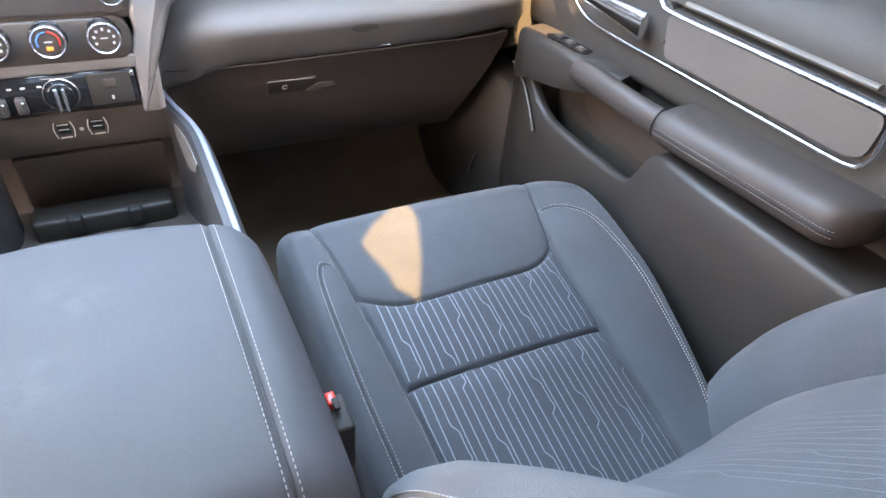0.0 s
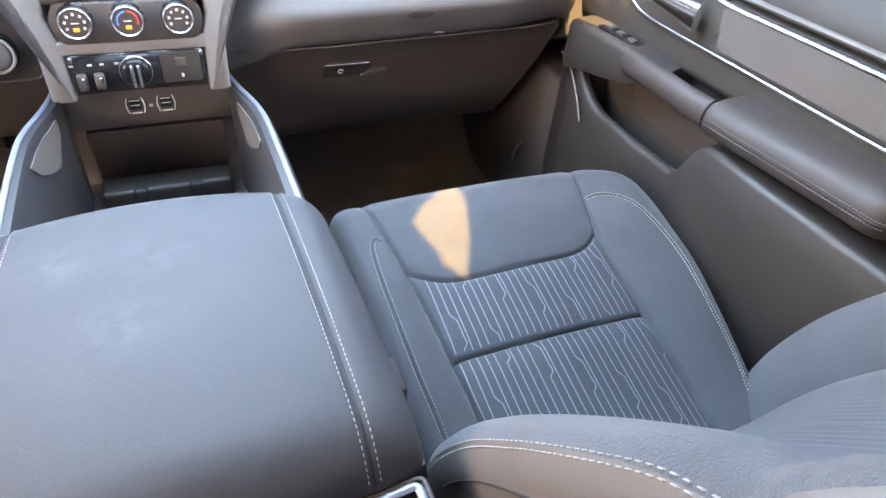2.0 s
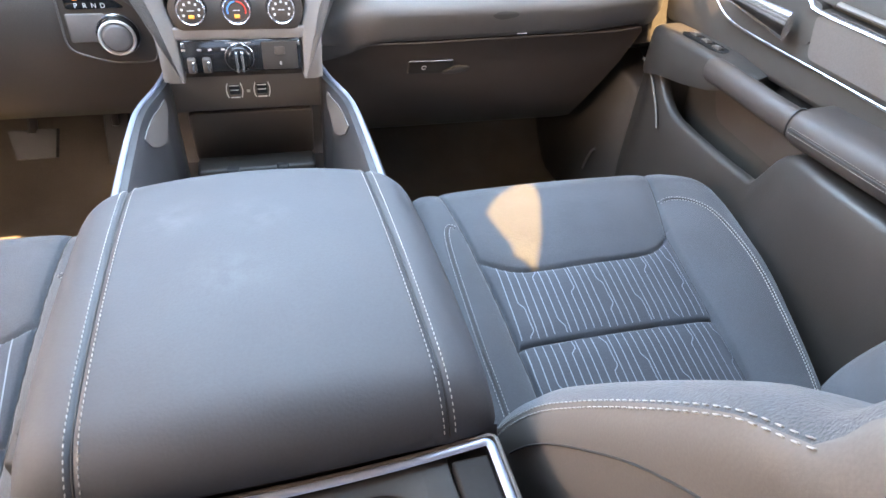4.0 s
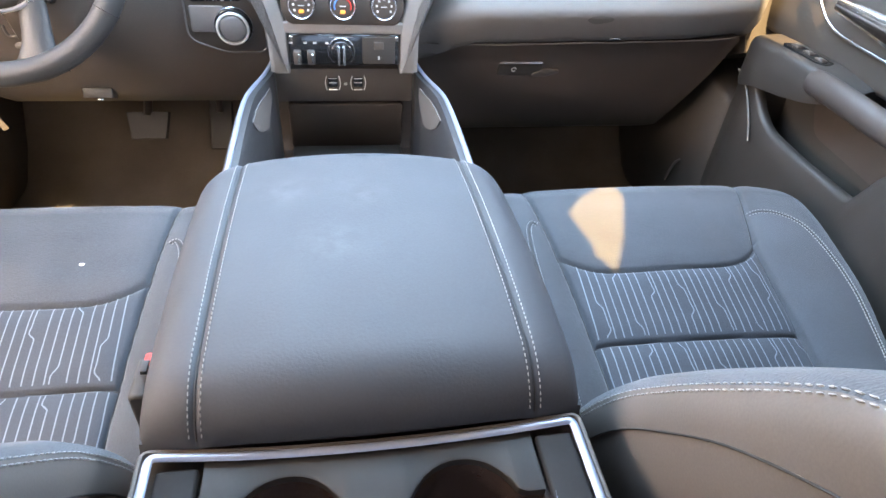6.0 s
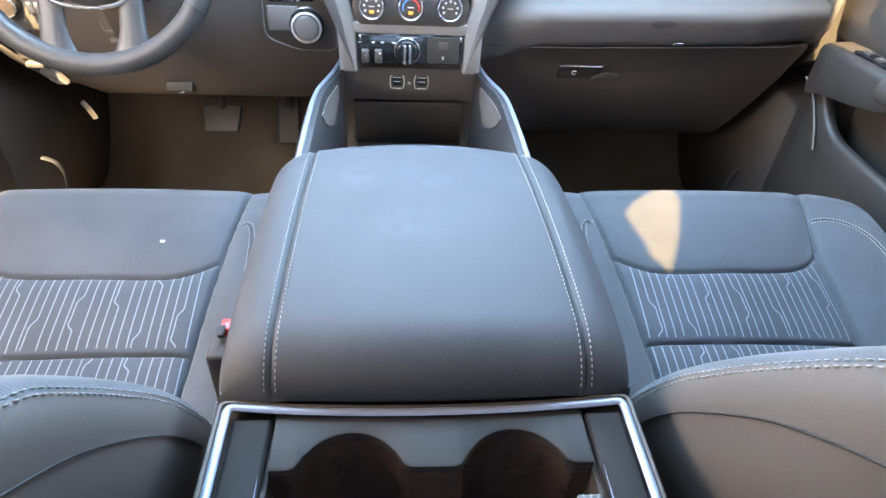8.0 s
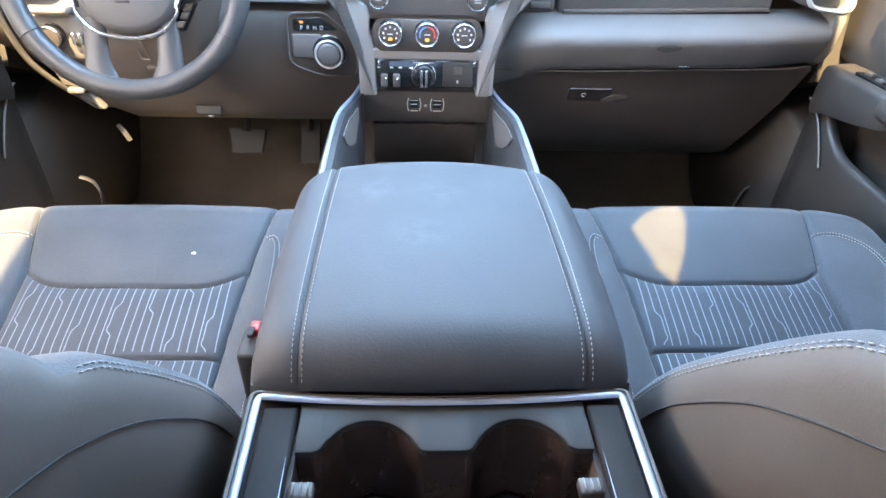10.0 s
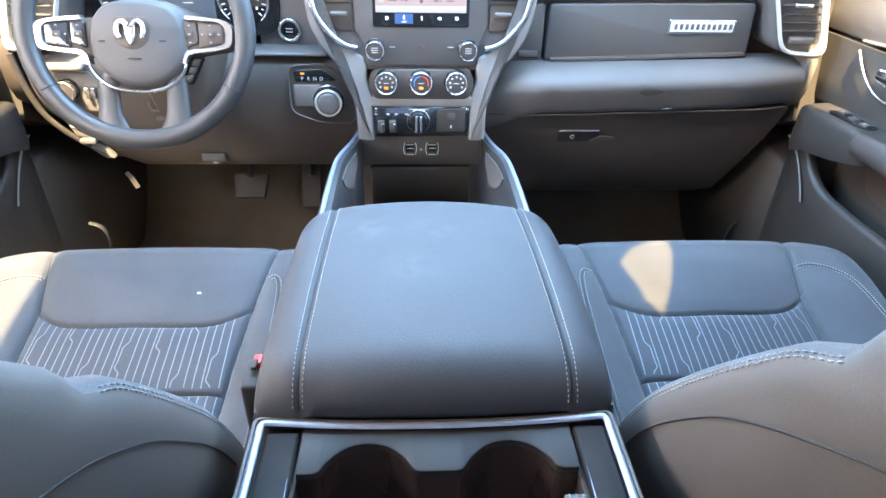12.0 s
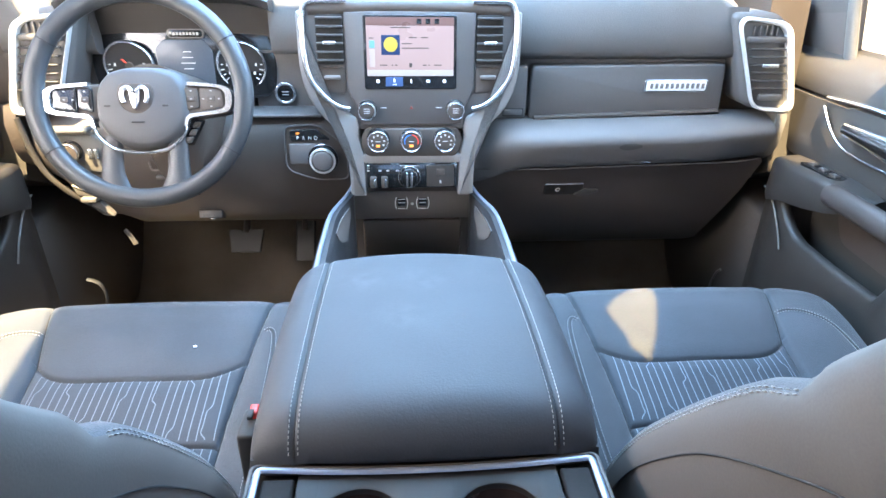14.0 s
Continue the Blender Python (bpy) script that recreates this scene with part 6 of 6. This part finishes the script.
def door(s, name, label):
    root = tagged(new(name), label, "door", kind="structure")

    def V(x, y, z):
        return Vector((s * x, y, z))

    def ext(nm, prof, y0, y1, mat, parent=root, lab="", n=14, shape=None):
        b = bmesh.new()
        loft(b, [[V(*(shape(x, y, z) if shape else (x, y, z))) for x, z in prof] for y in np.linspace(y0, y1, n)])
        return part(nm, b, mat, parent, lab)
    # main panel, from the sill down
    prof = [(0.93, 0.772), (0.905, 0.777), (0.884, 0.768), (0.862, 0.744), (0.850, 0.722), (0.847, 0.702), (0.848, 0.6885), (0.862, 0.686), (0.862, 0.6815), (0.845, 0.680), (0.843, 0.60), (0.843, 0.56), (0.850, 0.548), (0.880, 0.540), (0.884, 0.40), (0.884, 0.10), (0.93, 0.06)]
    ext("door_panel", prof, -0.22, 1.24, DOORMAT, n=22)
    # cloth insert between two chrome strips
    b = bmesh.new()
    pl = soften([(0.722, 0.673), (0.706, 0.611), (0.388, 0.610), (0.369, 0.620), (0.367, 0.660), (0.373, 0.671)], 0.012, 5)
    loft(b, [[V(x, y, z) for y, z in pl] for x in (0.85, 0.838, 0.8365)])
    part("door_insert", b, DOORCLOTH, root, "padded grey vinyl insert panel")
    b = bmesh.new()
    low = [(0.985, 0.672), (0.955, 0.640), (0.915, 0.615), (0.86, 0.605), (0.70, 0.603), (0.50, 0.602), (0.395, 0.602), (0.370, 0.606), (0.3595, 0.622), (0.3595, 0.650), (0.362, 0.672)]
    tube(b, [V(0.835, p.x, p.y) for p in spline([(y, z, 0) for y, z in low], 60)], 0.0030, 0.0030, 8, Vector((1, 0, 0)))
    part("chrome_strip", b, CHROME, root, "thin chrome strip round the insert")
    b = bmesh.new()
    up = [(0.985, 0.690), (0.86, 0.698), (0.765, 0.694), (0.738, 0.684), (0.715, 0.6765), (0.55, 0.6765), (0.40, 0.6765), (0.360, 0.6755)]
    tube(b, [V(0.838, p.x, p.y) for p in spline([(y, z, 0) for y, z in up], 50)], 0.0038, 0.005, 8, Vector((1, 0, 0)))
    part("satin_strip", b, SATIN, root)
    b = bmesh.new()
    tube(b, [V(0.8455, y, 0.6935) for y in np.linspace(0.700, 0.395, 14)], 0.0042, 0.006, 8, Vector((1, 0, 0)))
    part("sill_strip", b, PILLAR, root)
    # inner handle in its cup
    b = bmesh.new()
    pl = soften([(0.93, 0.685), (0.72, 0.688), (0.715, 0.625), (0.88, 0.628)], 0.015)
    loft(b, [[V(x, y, z) for y, z in pl] for x in (0.86, 0.841)])
    part("handle_cup", b, DOORMAT, root)
    b = bmesh.new()
    secs = []
    for k in range(12):
        t = k / 11
        y = 0.90 - 0.155 * t
        hgt = 0.012 + 0.010 * t
        xo = 0.826 - 0.010 * t
        secs.append([V(xo + 0.008 * math.cos(a), y, 0.650 - 0.004 * t + hgt * math.sin(a)) for a in np.linspace(0, 2 * math.pi, 12, endpoint=False)])
    loft(b, secs)
    part("door_handle", b, CHROME, root, "chrome inner door handle")
    # switch pod and pull bar
    b = bmesh.new()
    secs = []
    for y, x0, zt, zb in ((1.056, 0.812, 0.540, 0.455), (1.048, 0.800, 0.546, 0.450), (1.030, 0.790, 0.552, 0.452), (0.98, 0.783, 0.556, 0.47), (0.90, 0.784, 0.560, 0.485), (0.84, 0.788, 0.560, 0.50), (0.80, 0.800, 0.556, 0.515), (0.77, 0.825, 0.552, 0.52)):
        secs.append([V(x0 + 0.004, y, zb), V(x0, y, zb + 0.012), V(x0, y, zt - 0.014), V(x0 + 0.004, y, zt - 0.004), V(x0 + 0.014, y, zt), V(0.884, y, zt + 0.006), V(0.884, y, zb)])
    loft(b, secs)
    podp = part("switch_pod", b, DARKSHADE, root)
    b = bmesh.new()
    pl = soften([(0.965, 0.800), (0.955, 0.828), (0.860, 0.836), (0.852, 0.812), (0.875, 0.802)], 0.010)
    loft(b, [[V(x, y, z) for y, x in pl] for z in (0.552, 0.5625)])
    swt = part("switch_plate", b, PIANO, podp)
    for k in range(3):
        b = bmesh.new()
        rbox(b, V(0.819, 0.945 - 0.034 * k, 0.563), (0.013, 0.020, 0.005), 0.002, 2)
        part("window_switch", b, HARD, swt)
        b = bmesh.new()
        rbox(b, V(0.819, 0.945 - 0.034 * k, 0.5658), (0.006, 0.007, 0.0008), 0.0, 1)
        part("switch_print", b, SILVER, swt)
    b = bmesh.new()
    bar = spline([(0.800, 0.850, 0.535), (0.793, 0.81, 0.540), (0.790, 0.75, 0.541), (0.790, 0.68, 0.540), (0.792, 0.628, 0.540)], 24)
    tube(b, [V(*p) for p in bar], 0.017, 0.023, 14)
    part("pull_bar", b, ARMPAD, root, "smooth dark pull bar")
    b = bmesh.new()
    tube(b, [V(0.792 + 0.0185 * math.cos(a), 0.632, 0.540 + 0.0245 * math.sin(a)) for a in np.linspace(0, 2 * math.pi, 20, endpoint=False)], 0.0014, 0.0014, 5, Vector((0, 1, 0)), closed=True)
    part("bar_seam", b, DARK, root)
    # padded armrest
    b = bmesh.new()
    secs = []
    for k in range(25):
        t = k / 24
        y = 0.628 - 0.318 * t
        e = min(1.0, (1 - t) / 0.13)
        e = math.sqrt(max(0.0, 1 - (1 - e) ** 2))
        f = min(1.0, t / 0.05)
        xi = 0.846 - (0.846 - 0.770) * (0.30 + 0.70 * e) * (0.96 + 0.04 * f)
        zt, zb = 0.566 + 0.018 * t, 0.512 + 0.012 * t + 0.01 * (1 - e)
        secs.append([V(0.85, y, zb), V(xi + 0.016, y, zb), V(xi + 0.004, y, zb + 0.010), V(xi, y, (zt + zb) / 2 - 0.006), V(xi + 0.003, y, zt - 0.014), V(xi + 0.014, y, zt - 0.003), V(xi + 0.030, y, zt + 0.001), V(0.85, y, zt + 0.004)])
    loft(b, secs)
    arm = part("armrest", b, ARMPAD, root, "padded leather armrest with pale stitching")
    for dz in (0.001, -0.0075):
        pts = [V(0.846 - 0.076 * (0.30 + 0.70 * math.sqrt(max(0.0, 1 - (1 - min(1.0, (1 - t) / 0.13)) ** 2))) - 0.0002, 0.622 - 0.318 * t, 0.541 + 0.012 * t + dz) for t in np.linspace(0.0, 0.93, 60)]
        b = bmesh.new()
        stitches(b, pts, [V(-1, 0, 0.1).normalized()] * 60, 0.0048, 0.0036, 0.0008)
        part("stitching", b, BROWNTHREAD, arm)
    b = bmesh.new()
    tube(b, [V(0.846 - 0.076 * (0.30 + 0.70 * math.sqrt(max(0.0, 1 - (1 - min(1.0, (1 - t) / 0.13)) ** 2))) - 0.0002, 0.622 - 0.318 * t, 0.5378 + 0.012 * t) for t in np.linspace(0.0, 0.95, 60)], 0.0012, 0.0014, 6)
    part("seam", b, DARK, arm)
    # map pocket and bulging lower panel
    b = bmesh.new()
    pk = soften([(0.915, 0.470), (0.66, 0.505), (0.66, 0.425), (0.70, 0.405), (0.88, 0.415)], 0.02)
    loft(b, [[V(x, y, z) for y, z in pk] for x in (0.883, 0.8805)])
    part("map_pocket", b, HARD, root)
    b = bmesh.new()
    secs = []
    for y in list(np.linspace(1.052, 0.60, 60)) + list(np.linspace(0.58, -0.165, 16)):
        zt = smooth_interp([(-0.2, 0.50), (0.32, 0.502), (0.54, 0.501), (0.61, 0.496), (0.635, 0.478), (0.655, 0.440), (0.670, 0.414), (0.687, 0.4085), (0.784, 0.404), (0.862, 0.407), (0.912, 0.412), (0.951, 0.431), (0.98, 0.458), (1.003, 0.482), (1.035, 0.515)], y)
        xi = smooth_interp([(-0.2, 0.775), (0.40, 0.772), (0.55, 0.775), (0.65, 0.795), (0.75, 0.804), (0.90, 0.803), (1.0, 0.803), (1.035, 0.81)], y)
        dp = 0.10 * min(1.0, max(0.0, (y - 0.668) / 0.012)) * min(1.0, max(0.0, (0.992 - y) / 0.012))
        secs.append([V(0.886, y, 0.08), V(xi + 0.03, y, 0.08), V(xi + 0.008, y, 0.14), V(xi, y, 0.22), V(xi, y, zt - 0.05), V(xi + 0.001, y, zt - 0.010), V(xi + 0.004, y, zt - 0.003), V(xi + 0.009, y, zt), V(xi + 0.018, y, zt),
                     V(xi + 0.022, y, zt - 0.003 * dp / 0.1), V(xi + 0.024, y, zt - dp), V(0.886, y, zt - dp)])
    loft(b, secs)
    # shade behind the seat is put into this darker plastic
    part("lower_panel", b, DARKSHADE, root, "bulging lower door panel")
    # sail panel ahead of the window
    b = bmesh.new()
    loft(b, [[V(xx + dx, y, z) for xx, y, z in ((0.885, 1.025, 0.728), (0.852, 1.025, 0.90), (0.815, 0.99, 1.06), (0.815, 1.20, 1.06), (0.86, 1.56, 0.90), (0.885, 1.56, 0.728))] for dx in (0.0, 0.03)])
    part("sail_panel", b, DOORCLOTH, root, smooth=False)
    b = bmesh.new()
    tube(b, [V(*p) for p in spline([(0.888, 1.016, 0.728), (0.852, 1.018, 0.90), (0.820, 0.985, 1.06)], 16)], 0.017, 0.008, 10, Vector((1, 0, 0)))
    part("window_frame", b, PILLAR, root)
    # rim of the lower panel and the bright sill edge ahead of it
    b = bmesh.new()
    tube(b, [V(*p) for p in spline([(0.797, 1.050, 0.476), (0.797, 1.030, 0.469), (0.797, 0.999, 0.447), (0.795, 0.960, 0.405), (0.794, 0.938, 0.372)], 30)], 0.0022, 0.0022, 6, Vector((1, 0, 0)))
    part("sill_edge", b, PILLAR, root)
    return root


door(1, "door_1", "closed passenger door with a padded armrest and chrome strips")
door(-1, "door_2", "closed driver door with a padded armrest and chrome strips")

# lip of the driver door pocket, and a clip on the passenger kick panel
lip = bmesh.new()
tube(lip, spline([(-0.690, 0.972, 0.314), (-0.676, 0.972, 0.309), (-0.665, 0.972, 0.300), (-0.659, 0.972, 0.278), (-0.663, 0.972, 0.252)], 18), 0.0020, 0.006, 8, Vector((0, 1, 0)))
tagged(part("trim", lip, DARK), "dark curved plastic lip beside the driver footwell", "trim", kind="structure")
lip = bmesh.new()
tube(lip, spline([(0.797, 1.136, 0.212), (0.797, 1.150, 0.196), (0.797, 1.162, 0.165), (0.797, 1.168, 0.136)], 14), 0.003, 0.003, 8, Vector((1, 0, 0)))
tagged(part("trim", lip, VINYL), "small pale clip on the passenger kick panel", "trim", kind="structure")

# kick panels ahead of the doors
for s in (1, -1):
    bm = bmesh.new()
    loft(bm, [[(s * x, y, 0.02), (s * x, y, zt - 0.012), (s * (x + 0.010), y, zt), (s * 0.885, y, zt), (s * 0.885, y, 0.02)] for y, x, zt in ((1.058, 0.846, 0.36), (1.075, 0.834, 0.385), (1.10, 0.820, 0.405), (1.14, 0.808, 0.42), (1.20, 0.801, 0.44), (1.5, 0.800, 0.503), (1.58, 0.800, 0.503))])
    tagged(part("trim", bm, KICK), "dark plastic kick panel beside the footwell", "trim", kind="structure")

# window glass
GLASS = bpy.data.materials.new("window_glass")
GLASS.use_nodes = True
gb = GLASS.node_tree.nodes["Principled BSDF"]
gb.inputs["Transmission Weight"].default_value, gb.inputs["Roughness"].default_value, gb.inputs["IOR"].default_value = 1.0, 0.02, 1.02
for i, pts in enumerate(([(-0.82, 1.56, 0.94), (0.82, 1.56, 0.94), (0.68, 0.72, 1.28), (-0.68, 0.72, 1.28)], [(0.90, 1.40, 0.74), (0.90, -0.15, 0.74), (0.73, -0.25, 1.28), (0.73, 0.75, 1.28)], [(-0.90, -0.15, 0.74), (-0.90, 1.40, 0.74), (-0.73, 0.75, 1.28), (-0.73, -0.25, 1.28)])):
    bm = bmesh.new()
    P = [Vector(p) for p in pts]
    nr = (P[1] - P[0]).cross(P[2] - P[0]).normalized() * 0.004
    loft(bm, [P, [p + nr for p in P]])
    g = part("window_%d" % (i + 1), bm, GLASS, smooth=False)
    tagged(g, "clear window glass of the cab", "window", kind="structure")
    g.visible_shadow = False
